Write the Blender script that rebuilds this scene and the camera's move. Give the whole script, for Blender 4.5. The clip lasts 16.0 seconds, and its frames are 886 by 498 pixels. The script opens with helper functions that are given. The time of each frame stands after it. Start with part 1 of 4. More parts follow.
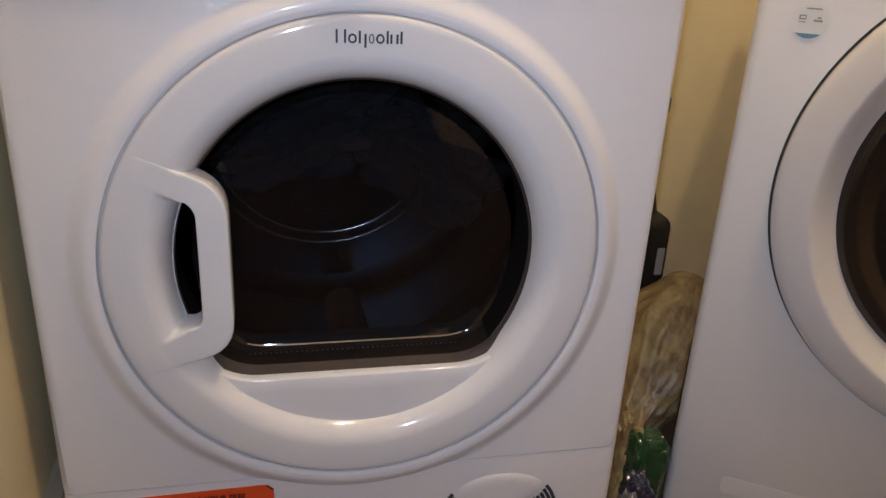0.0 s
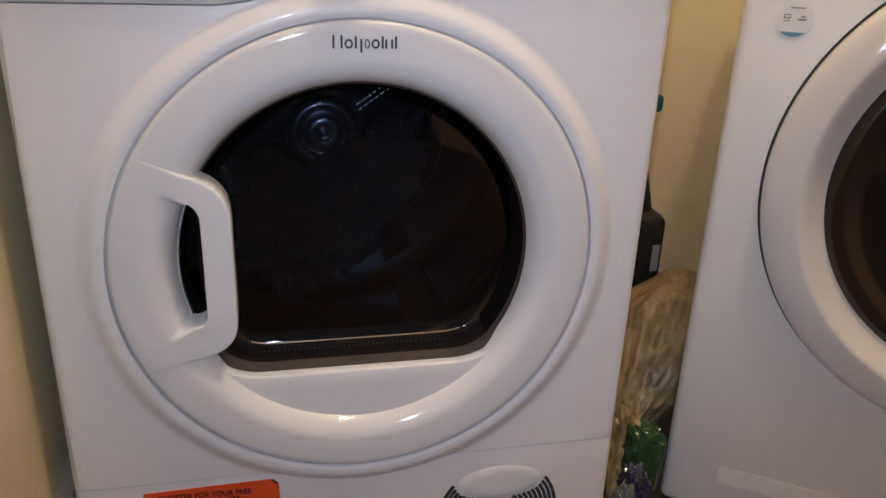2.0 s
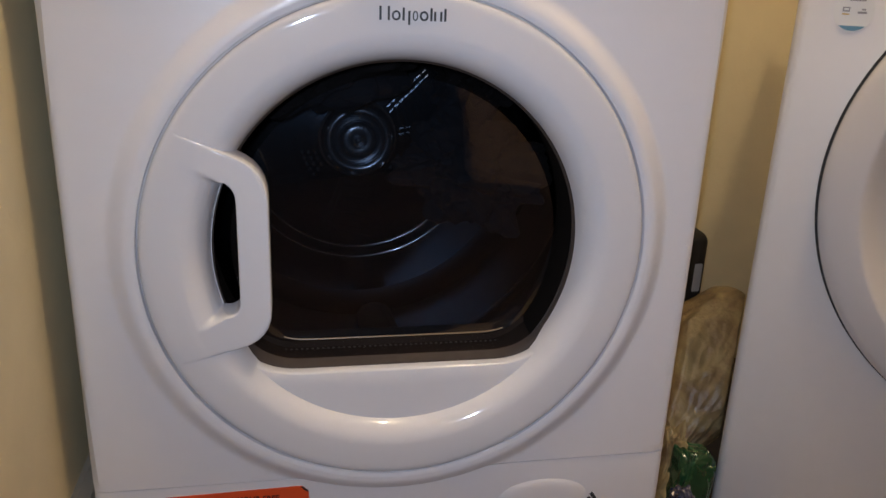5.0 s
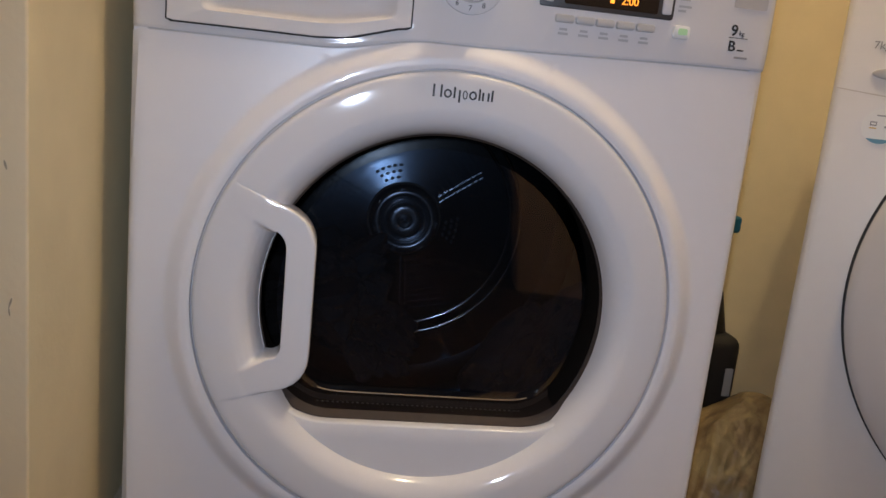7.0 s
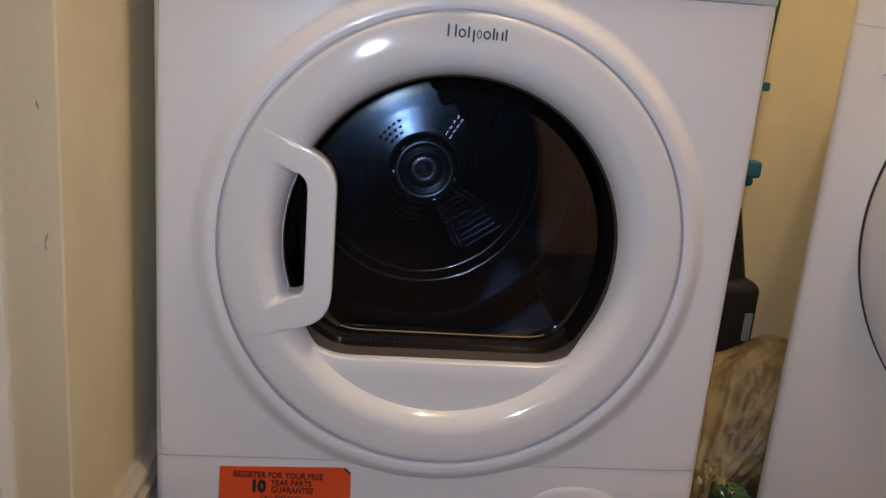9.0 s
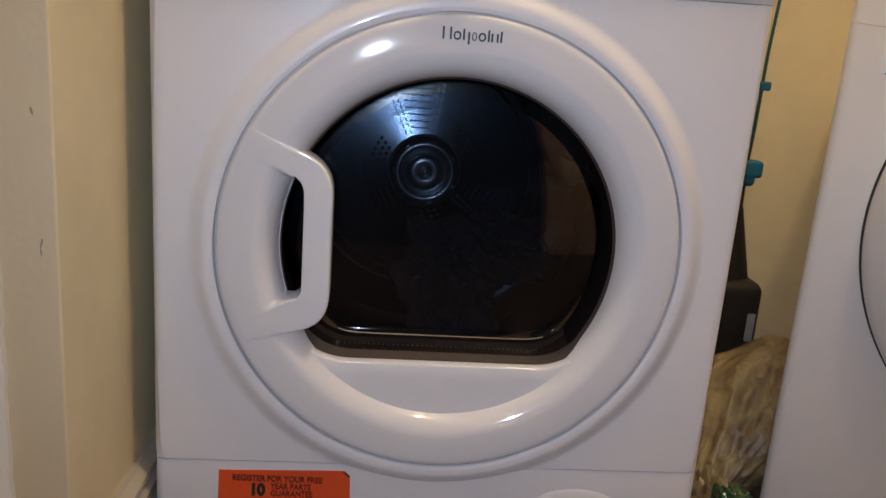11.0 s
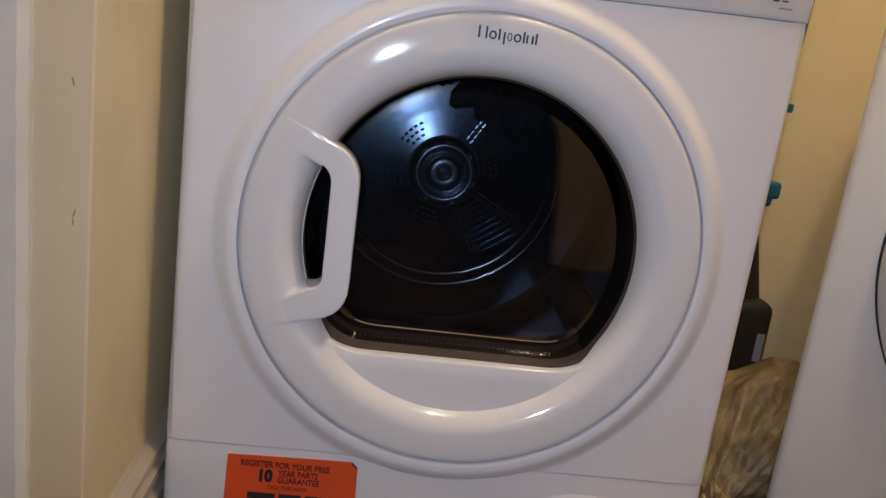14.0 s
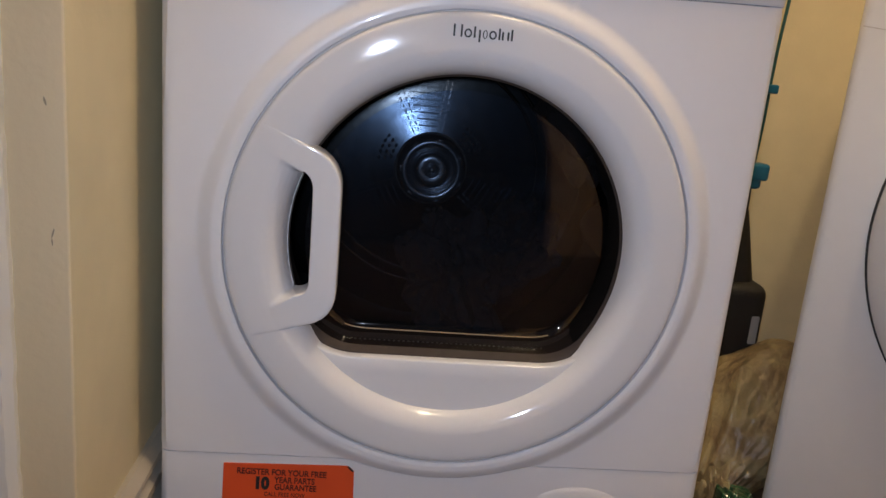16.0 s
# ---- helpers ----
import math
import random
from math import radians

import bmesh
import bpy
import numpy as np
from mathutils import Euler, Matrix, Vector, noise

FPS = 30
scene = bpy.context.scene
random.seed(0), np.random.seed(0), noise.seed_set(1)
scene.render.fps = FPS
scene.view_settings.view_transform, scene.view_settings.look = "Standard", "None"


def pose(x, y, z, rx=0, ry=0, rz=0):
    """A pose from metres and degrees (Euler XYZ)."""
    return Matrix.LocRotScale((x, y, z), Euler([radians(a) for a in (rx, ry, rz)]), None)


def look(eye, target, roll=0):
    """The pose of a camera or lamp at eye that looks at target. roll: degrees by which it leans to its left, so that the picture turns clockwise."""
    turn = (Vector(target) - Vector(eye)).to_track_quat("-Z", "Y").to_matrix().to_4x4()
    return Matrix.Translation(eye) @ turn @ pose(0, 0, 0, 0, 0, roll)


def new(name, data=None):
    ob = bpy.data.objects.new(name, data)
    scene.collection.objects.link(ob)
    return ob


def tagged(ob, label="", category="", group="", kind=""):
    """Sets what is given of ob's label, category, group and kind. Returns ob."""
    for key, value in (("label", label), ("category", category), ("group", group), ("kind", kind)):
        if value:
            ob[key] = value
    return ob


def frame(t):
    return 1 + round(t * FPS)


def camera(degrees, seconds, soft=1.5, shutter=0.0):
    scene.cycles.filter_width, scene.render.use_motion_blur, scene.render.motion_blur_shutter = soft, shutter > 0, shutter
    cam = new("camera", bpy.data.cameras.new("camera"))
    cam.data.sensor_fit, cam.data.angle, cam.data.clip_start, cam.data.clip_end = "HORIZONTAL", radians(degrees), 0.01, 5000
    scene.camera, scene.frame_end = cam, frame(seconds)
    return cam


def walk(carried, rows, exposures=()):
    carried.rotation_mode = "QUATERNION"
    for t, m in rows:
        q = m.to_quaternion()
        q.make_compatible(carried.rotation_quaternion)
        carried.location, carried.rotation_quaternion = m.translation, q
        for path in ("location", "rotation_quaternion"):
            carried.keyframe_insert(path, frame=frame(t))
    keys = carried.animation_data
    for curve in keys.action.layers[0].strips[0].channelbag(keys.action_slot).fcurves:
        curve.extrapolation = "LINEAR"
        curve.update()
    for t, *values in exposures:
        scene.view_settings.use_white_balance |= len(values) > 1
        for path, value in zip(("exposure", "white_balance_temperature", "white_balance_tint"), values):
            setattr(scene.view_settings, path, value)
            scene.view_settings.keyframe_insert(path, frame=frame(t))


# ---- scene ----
cam = camera(58.0, 16.0)
PATH = [
    (0, (-0.083, -0.699, 0.749), (0.332, 1.099, -0.022), 3.1),
    (0.5, (-0.079, -0.718, 0.758), (0.334, 1.084, -0.008), 2.7),
    (1, (-0.086, -0.724, 0.75), (0.322, 1.079, -0.012), 2.7),
    (1.5, (-0.086, -0.723, 0.756), (0.328, 1.077, -0.012), 2.4),
    (2, (-0.084, -0.723, 0.753), (0.329, 1.079, -0.011), 2.2),
    (2.5, (-0.09, -0.713, 0.752), (0.315, 1.097, 0.003), 2.1),
    (3, (-0.105, -0.69, 0.761), (0.3, 1.12, 0.011), 2.1),
    (3.5, (-0.116, -0.681, 0.755), (0.288, 1.128, 0.004), 1.3),
    (6, (-0.093, -0.744, 0.655), (0.213, 1.167, 0.148), 4.6),
    (6.5, (-0.098, -0.765, 0.658), (0.176, 1.169, 0.23), 6.0),
    (7, (-0.101, -0.758, 0.656), (0.158, 1.185, 0.257), 6.0),
    (7.5, (-0.096, -0.763, 0.639), (0.165, 1.173, 0.213), 6.0),
    (8, (-0.095, -0.777, 0.637), (0.126, 1.153, 0.163), 5.0),
    (10.5, (-0.088, -0.785, 0.636), (0.103, 1.143, 0.139), 4.8),
    (11, (-0.085, -0.783, 0.638), (0.102, 1.147, 0.149), 4.4),
    (11.5, (-0.085, -0.783, 0.639), (0.101, 1.149, 0.158), 4.2),
    (12, (-0.087, -0.784, 0.638), (0.1, 1.15, 0.164), 4.2),
    (12.5, (-0.086, -0.784, 0.639), (0.1, 1.153, 0.176), 4.3),
    (13, (-0.084, -0.792, 0.643), (0.101, 1.149, 0.198), 4.2),
    (13.5, (-0.08, -0.787, 0.64), (0.103, 1.155, 0.197), 6.2),
    (14, (-0.103, -0.789, 0.625), (0.074, 1.147, 0.157), 7.7),
    (14.5, (-0.106, -0.79, 0.629), (0.076, 1.139, 0.134), 7.3),
    (15, (-0.095, -0.784, 0.632), (0.091, 1.144, 0.136), 6.1),
    (15.5, (-0.088, -0.783, 0.633), (0.096, 1.147, 0.141), 5.4),
    (16, (-0.09, -0.786, 0.635), (0.091, 1.144, 0.146), 5.2),
]
walk(cam, [(t, look(eye, target, roll)) for t, eye, target, roll in PATH], [(0, 0.0), (2, 0.05), (3.5, 0.0), (7, -0.14), (8, -0.04), (12, -0.02), (16, 0.0)])

# ---- world and light ----
world = bpy.data.worlds.new("world")
world.use_nodes = True
world.node_tree.nodes["Background"].inputs[0].default_value = (0.9, 0.95, 1.0, 1)
world.node_tree.nodes["Background"].inputs[1].default_value = 0.12
scene.world = world

# room: x from ROOM_L to ROOM_R, y from ROOM_B (behind the camera) to BACK
WASHER_TURN, DRUM_START, DRUM_SPEED = 34.0, 115.0, 288.0
BACK, ROOM_B, ROOM_L, ROOM_R, CEIL = 0.66, -1.9, -1.25, 1.75, 2.35
SIDE_X, PIER_Y, FLOOR_Z = -0.322, -0.165, -0.05


def lamp(name, kind, m, power, colour, size=0.2, size_y=None):
    data = bpy.data.lights.new(name, kind)
    data.energy, data.color = power, colour
    if kind == "AREA":
        data.size = size
        if size_y:
            data.shape, data.size_y = "RECTANGLE", size_y
    else:
        data.shadow_soft_size = size
    ob = new(name, data)
    ob.matrix_basis = m
    return ob


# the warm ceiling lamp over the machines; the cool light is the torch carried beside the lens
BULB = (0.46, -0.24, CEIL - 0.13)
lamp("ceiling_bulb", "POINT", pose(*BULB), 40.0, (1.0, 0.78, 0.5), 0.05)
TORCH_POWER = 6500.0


# ---- materials ----
def mat(name, colour, rough=0.5, metal=0.0, grain=0.0, grain_scale=60.0, bump=0.0, bump_scale=80.0, stain=0.0, stain_colour=None, coat=0.0, emit=None, emit_power=0.0):
    m = bpy.data.materials.new(name)
    m.use_nodes = True
    t = m.node_tree
    b = t.nodes["Principled BSDF"]
    b.inputs["Base Color"].default_value = (*colour, 1)
    b.inputs["Roughness"].default_value = rough
    b.inputs["Metallic"].default_value = metal
    b.inputs["Coat Weight"].default_value = coat
    b.inputs["Coat Roughness"].default_value = 0.08
    if emit:
        b.inputs["Emission Color"].default_value = (*emit, 1)
        b.inputs["Emission Strength"].default_value = emit_power
    co = t.nodes.new("ShaderNodeTexCoord")
    link = t.links.new
    last = None
    if grain:
        n = t.nodes.new("ShaderNodeTexNoise")
        n.inputs["Scale"].default_value, n.inputs["Detail"].default_value = grain_scale, 6
        link(co.outputs["Object"], n.inputs["Vector"])
        r = t.nodes.new("ShaderNodeMapRange")
        r.inputs[3].default_value, r.inputs[4].default_value = 1 - grain, 1 + grain
        link(n.outputs[0], r.inputs[0])
        mul = t.nodes.new("ShaderNodeMix")
        mul.data_type, mul.blend_type = "RGBA", "MULTIPLY"
        mul.inputs[0].default_value = 1
        mul.inputs[6].default_value = (*colour, 1)
        link(r.outputs[0], mul.inputs[7])
        last = mul.outputs[2]
    if stain:
        n2 = t.nodes.new("ShaderNodeTexNoise")
        n2.inputs["Scale"].default_value, n2.inputs["Detail"].default_value = 5.0, 8
        link(co.outputs["Object"], n2.inputs["Vector"])
        r2 = t.nodes.new("ShaderNodeMapRange")
        r2.inputs[1].default_value, r2.inputs[2].default_value, r2.inputs[4].default_value = 0.5, 0.75, stain
        link(n2.outputs[0], r2.inputs[0])
        mix = t.nodes.new("ShaderNodeMix")
        mix.data_type = "RGBA"
        if last:
            link(last, mix.inputs[6])
        else:
            mix.inputs[6].default_value = (*colour, 1)
        mix.inputs[7].default_value = (*(stain_colour or [c * 0.6 for c in colour]), 1)
        link(r2.outputs[0], mix.inputs[0])
        last = mix.outputs[2]
    if last:
        link(last, b.inputs["Base Color"])
    if bump:
        n3 = t.nodes.new("ShaderNodeTexNoise")
        n3.inputs["Scale"].default_value, n3.inputs["Detail"].default_value = bump_scale, 4
        link(co.outputs["Object"], n3.inputs["Vector"])
        bp = t.nodes.new("ShaderNodeBump")
        bp.inputs["Strength"].default_value, bp.inputs["Distance"].default_value = bump, 0.002
        link(n3.outputs[0], bp.inputs["Height"])
        link(bp.outputs[0], b.inputs["Normal"])
    return m


def glass_mat(name, tint, gloss=0.03, ior=1.45, edge=0.75, haze_mix=0.005):
    m = bpy.data.materials.new(name)
    m.use_nodes = True
    t = m.node_tree
    t.nodes.remove(t.nodes["Principled BSDF"])
    tr = t.nodes.new("ShaderNodeBsdfTransparent")
    tr.inputs[0].default_value = (*tint, 1)
    gl = t.nodes.new("ShaderNodeBsdfAnisotropic")
    gl.inputs["Roughness"].default_value = gloss
    lw = t.nodes.new("ShaderNodeLayerWeight")
    lw.inputs[0].default_value = 0.5
    pw = t.nodes.new("ShaderNodeMath")
    pw.operation = "POWER"
    pw.inputs[1].default_value = 4.5
    fr = t.nodes.new("ShaderNodeMapRange")
    fr.inputs[3].default_value, fr.inputs[4].default_value = ((ior - 1) / (ior + 1)) ** 2, edge
    mx = t.nodes.new("ShaderNodeMixShader")
    t.links.new(lw.outputs["Facing"], pw.inputs[0])
    t.links.new(pw.outputs[0], fr.inputs[0])
    t.links.new(fr.outputs[0], mx.inputs[0])
    t.links.new(tr.outputs[0], mx.inputs[1])
    t.links.new(gl.outputs[0], mx.inputs[2])
    # a little pale diffuse mixed in as painted haze, lifting the blacks behind the glass
    haze = t.nodes.new("ShaderNodeBsdfDiffuse")
    haze.inputs[0].default_value = (0.5, 0.55, 0.65, 1)
    film = t.nodes.new("ShaderNodeMixShader")
    film.inputs[0].default_value = haze_mix
    t.links.new(mx.outputs[0], film.inputs[1])
    t.links.new(haze.outputs[0], film.inputs[2])
    t.links.new(film.outputs[0], t.nodes["Material Output"].inputs[0])
    return m


def film_mat(name, pale, contents):
    """Crinkled clear film: pale where it stands off, browner where the contents press against it."""
    m = mat(name, pale, 0.36, coat=0.55)
    t = m.node_tree
    b, link = t.nodes["Principled BSDF"], t.links.new
    co = t.nodes.new("ShaderNodeTexCoord")
    patch = t.nodes.new("ShaderNodeTexNoise")
    patch.inputs["Scale"].default_value, patch.inputs["Detail"].default_value, patch.inputs["Distortion"].default_value = 13.0, 7, 1.2
    ramp = t.nodes.new("ShaderNodeMapRange")
    ramp.inputs[1].default_value, ramp.inputs[2].default_value = 0.42, 0.62
    mix = t.nodes.new("ShaderNodeMix")
    mix.data_type = "RGBA"
    mix.inputs[6].default_value, mix.inputs[7].default_value = (*pale, 1), (*contents, 1)
    link(co.outputs["Object"], patch.inputs["Vector"])
    link(patch.outputs[0], ramp.inputs[0])
    link(ramp.outputs[0], mix.inputs[0])
    link(mix.outputs[2], b.inputs["Base Color"])
    warp = t.nodes.new("ShaderNodeMix")
    warp.data_type, warp.blend_type = "RGBA", "LINEAR_LIGHT"
    warp.inputs[0].default_value = 0.03
    link(co.outputs["Object"], warp.inputs[6])
    link(patch.outputs[1], warp.inputs[7])
    cell = t.nodes.new("ShaderNodeTexVoronoi")
    cell.inputs["Scale"].default_value = 26.0
    link(warp.outputs[2], cell.inputs["Vector"])
    fine = t.nodes.new("ShaderNodeTexNoise")
    fine.inputs["Scale"].default_value, fine.inputs["Detail"].default_value = 130.0, 5
    link(co.outputs["Object"], fine.inputs["Vector"])
    total = t.nodes.new("ShaderNodeMath")
    total.operation = "MULTIPLY_ADD"
    total.inputs[1].default_value = 0.6
    link(fine.outputs[0], total.inputs[0])
    link(cell.outputs["Distance"], total.inputs[2])
    bp = t.nodes.new("ShaderNodeBump")
    bp.inputs["Strength"].default_value, bp.inputs["Distance"].default_value = 0.6, 0.0045
    link(total.outputs[0], bp.inputs["Height"])
    link(bp.outputs[0], b.inputs["Normal"])
    link(bp.outputs[0], b.inputs["Coat Normal"])
    return m


ENAMEL = mat("white_enamel", (0.77, 0.76, 0.785), 0.36, grain=0.015, bump=0.02, bump_scale=350, coat=0.32)
PLASTIC = mat("white_plastic", (0.70, 0.69, 0.705), 0.072, grain=0.01)
WASHER_WHITE = mat("washer_enamel", (0.79, 0.78, 0.79), 0.42, grain=0.02, bump=0.03, bump_scale=300)
SLOT = mat("slot_black", (0.02, 0.022, 0.026), 0.7)
GREY_PRINT = mat("grey_print", (0.3, 0.3, 0.31), 0.6)
BLACK_PRINT = mat("black_print", (0.02, 0.02, 0.022), 0.5)
GAP = mat("dark_gap", (0.03, 0.03, 0.032), 0.8)
GAP_GREY = mat("shadow_gap", (0.6, 0.57, 0.56), 0.8)
RUBBER = mat("grey_rubber", (0.04, 0.035, 0.033), 0.7, grain=0.1)
RUBBER.node_tree.nodes["Principled BSDF"].inputs["Specular IOR Level"].default_value = 0.1
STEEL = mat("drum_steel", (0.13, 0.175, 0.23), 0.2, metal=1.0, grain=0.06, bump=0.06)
# wall steel taken near black: the dimness inside the drum is in its colour
STEEL_UNLIT = mat("drum_wall", (0.009, 0.011, 0.014), 0.4, metal=1.0, grain=0.08, bump=0.05)
BLACK_PLASTIC = mat("black_plastic", (0.012, 0.0115, 0.0115), 0.5, grain=0.1)
LIFTER = mat("lifter_black", (0.006, 0.006, 0.007), 0.75, grain=0.1)
STEEL_BRIGHT = mat("polished_steel", (0.76, 0.83, 0.92), 0.12, metal=1.0, grain=0.05)
HUB_GREY = mat("hub_grey", (0.22, 0.25, 0.29), 0.27, metal=0.85, grain=0.1)
GLASS = glass_mat("smoked_glass", (0.31, 0.35, 0.41), 0.03, 1.8)
RIM_GLASS = glass_mat("rim_glass", (0.42, 0.36, 0.31), 0.05, 1.06, 0.012, 0.0)
SEAL = mat("brown_grey_plastic", (0.085, 0.064, 0.054), 0.75, grain=0.15)
SEAL.node_tree.nodes["Principled BSDF"].inputs["Specular IOR Level"].default_value = 0.1
WALL_DARK = mat("bowl_wall", (0.018, 0.014, 0.012), 0.2, coat=0.3)
TAN_LIP = mat("tan_edge", (0.34, 0.24, 0.13), 0.35, grain=0.1)
DISPLAY = mat("display_black", (0.012, 0.01, 0.01), 0.12)
AMBER = mat("amber_digits", (0.4, 0.12, 0.01), 0.5, emit=(1.0, 0.32, 0.03), emit_power=2.2)
ORANGE = mat("orange_sticker", (0.78, 0.09, 0.02), 0.5, grain=0.04)
ORANGE_INK = mat("sticker_ink", (0.1, 0.012, 0.008), 0.6)
GREEN_GLOW = mat("green_key", (0.45, 0.68, 0.42), 0.4, emit=(0.25, 0.9, 0.3), emit_power=0.08)
WALL_REAR = mat("rosy_brown_paint", (0.6, 0.45, 0.36), 0.7, grain=0.05, grain_scale=20, bump=0.15, bump_scale=120, stain=0.2)
WALL_YELLOW = mat("yellow_paint", (0.68, 0.585, 0.375), 0.75, grain=0.05, grain_scale=25, bump=0.15, bump_scale=160, stain=0.25)
WALL_CREAM = mat("cream_paint", (0.75, 0.615, 0.39), 0.7, grain=0.04, grain_scale=20, bump=0.2, bump_scale=120, stain=0.18)
GLOSS_WHITE = mat("old_gloss_paint", (0.7, 0.68, 0.64), 0.32, grain=0.05, grain_scale=18, bump=0.3, bump_scale=60, stain=0.3, stain_colour=(0.45, 0.38, 0.28))
# the skirting's white gloss, darkened in colour for the shade beside the dryer
SHADED_GLOSS = mat("shaded_gloss", (0.4, 0.355, 0.29), 0.35, grain=0.08, grain_scale=18, bump=0.2, bump_scale=60, stain=0.3)
FLOOR = mat("vinyl_floor", (0.09, 0.065, 0.05), 0.5, grain=0.25, stain=0.4)
CEILING = mat("ceiling_white", (0.75, 0.73, 0.7), 0.8, grain=0.03, bump=0.1)
# dark brown for the unseen box that the door glass reflects
DARK_BOX_BROWN = mat("dark_box_brown", (0.075, 0.052, 0.045), 0.45, grain=0.3, grain_scale=14)
DARK_FRAME = mat("dark_frame", (0.06, 0.058, 0.06), 0.35)
BUTTON = mat("grey_button", (0.5, 0.49, 0.485), 0.35)
GREEN_DARK = mat("dark_teal_plastic", (0.012, 0.085, 0.09), 0.45)
TEAL = mat("teal_plastic", (0.006, 0.115, 0.2), 0.4, grain=0.08)
BAG = film_mat("bag_film", (0.37, 0.285, 0.14), (0.2, 0.13, 0.065))
PACK_GREEN = mat("green_film", (0.012, 0.058, 0.024), 0.2, grain=0.3, coat=0.7)
PACK_BLUE = mat("blue_film", (0.018, 0.022, 0.06), 0.12, grain=0.3, coat=0.8)
PACK_WHITE = mat("clear_film", (0.13, 0.13, 0.14), 0.12, grain=0.4, coat=0.8)
CLOTH = mat("dark_cloth", (0.012, 0.014, 0.02), 0.9, grain=0.4, grain_scale=40, bump=0.4, bump_scale=300, stain=0.5)
RIM_BROWN = mat("rim_brown_grey", (0.062, 0.048, 0.041), 0.55, grain=0.2)
RIM_BROWN.node_tree.nodes["Principled BSDF"].inputs["Specular IOR Level"].default_value = 0.12
BEAD = mat("bead_grey", (0.2, 0.165, 0.14), 0.6)
LABEL_WHITE = mat("label_white", (0.8, 0.8, 0.78), 0.4)
BLUE_PRINT = mat("blue_print", (0.12, 0.3, 0.42), 0.5)
ORANGE_PRINT = mat("tan_print", (0.6, 0.4, 0.1), 0.5)
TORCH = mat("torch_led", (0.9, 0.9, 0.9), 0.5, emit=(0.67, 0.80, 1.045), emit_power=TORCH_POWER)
SHADE = mat("lamp_glass", (0.9, 0.85, 0.75), 0.5, emit=(1.0, 0.78, 0.5), emit_power=6.0)


# ---- mesh helpers ----
def part(name, bm, material, parent=None, label="", smooth=35):
    me = bpy.data.meshes.new(name)
    bmesh.ops.recalc_face_normals(bm, faces=bm.faces)
    bm.to_mesh(me)
    bm.free()
    if smooth:
        me.shade_smooth()
        me.set_sharp_from_angle(angle=radians(smooth))
    me.materials.append(material)
    ob = new(name, me)
    ob.parent = parent
    return tagged(ob, label)


def thing(name, label, category, m=None, group="", kind=""):
    ob = new(name)
    ob.empty_display_size = 0.05
    if m is not None:
        ob.matrix_basis = m
    return tagged(ob, label, category, group, kind)


def box(x0, x1, y0, y1, z0, z1, bevel=0.0, seg=2):
    bm = bmesh.new()
    bmesh.ops.create_cube(bm, size=1, matrix=Matrix.Translation(((x0 + x1) / 2, (y0 + y1) / 2, (z0 + z1) / 2)) @ Matrix.Diagonal((x1 - x0, y1 - y0, z1 - z0, 1)))
    if bevel:
        bmesh.ops.bevel(bm, geom=bm.edges[:], offset=bevel, segments=seg, affect="EDGES", profile=0.5)
    return bm


def join(*bms):
    out = bmesh.new()
    for b in bms:
        me = bpy.data.meshes.new("join")
        b.to_mesh(me)
        b.free()
        out.from_mesh(me)
        bpy.data.meshes.remove(me)
    return out


def grid(rows, closed=False, fan=False):
    """Quads between rows of equally many points; closed: each row is a ring."""
    bm = bmesh.new()
    vs = [[bm.verts.new(p) for p in row] for row in rows]
    n = len(rows[0])
    for a, b in zip(vs, vs[1:]):
        for i in range(n if closed else n - 1):
            k = (i + 1) % n
            bm.faces.new((a[i], a[k], b[k], b[i]))
    if fan:
        bm.faces.new(vs[-1])
    return bm


def ring(profile, cx, cz, n=128, a0=0.0, a1=360.0):
    """A surface turned about the axis along y through (cx, cz); profile of (radius, y)."""
    full = abs(a1 - a0) > 359.9
    count = n if full else n + 1
    ang = [radians(a0 + (a1 - a0) * i / n) for i in range(count)]
    return grid([[(cx + r * math.cos(a), y, cz + r * math.sin(a)) for a in ang] for r, y in profile], closed=full)


def plate(points, y0, y1, bevel=0.0):
    """An upright plate of the outline (x, z), from y0 (front) to y1."""
    bm = bmesh.new()
    f = bm.faces.new([bm.verts.new((x, y0, z)) for x, z in points])
    r = bmesh.ops.extrude_face_region(bm, geom=[f])
    bmesh.ops.translate(bm, vec=(0, y1 - y0, 0), verts=[v for v in r["geom"] if isinstance(v, bmesh.types.BMVert)])
    if bevel:
        bmesh.ops.recalc_face_normals(bm, faces=bm.faces)
        edges = [e for e in bm.edges if all(abs(v.co.y - y0) < 1e-6 for v in e.verts)]
        bmesh.ops.bevel(bm, geom=edges, offset=bevel, segments=2, affect="EDGES", profile=0.5)
    return bm


def oval(cx, cz, rx, rz, n=32):
    return [(cx + rx * math.cos(2 * math.pi * i / n), cz + rz * math.sin(2 * math.pi * i / n)) for i in range(n)]


def rounded(x0, x1, z0, z1, r, n=5):
    out = []
    for cx, cz, a in ((x1 - r, z1 - r, 0), (x0 + r, z1 - r, 90), (x0 + r, z0 + r, 180), (x1 - r, z0 + r, 270)):
        out += [(cx + r * math.cos(radians(a + 90 * i / n)), cz + r * math.sin(radians(a + 90 * i / n))) for i in range(n + 1)]
    return out


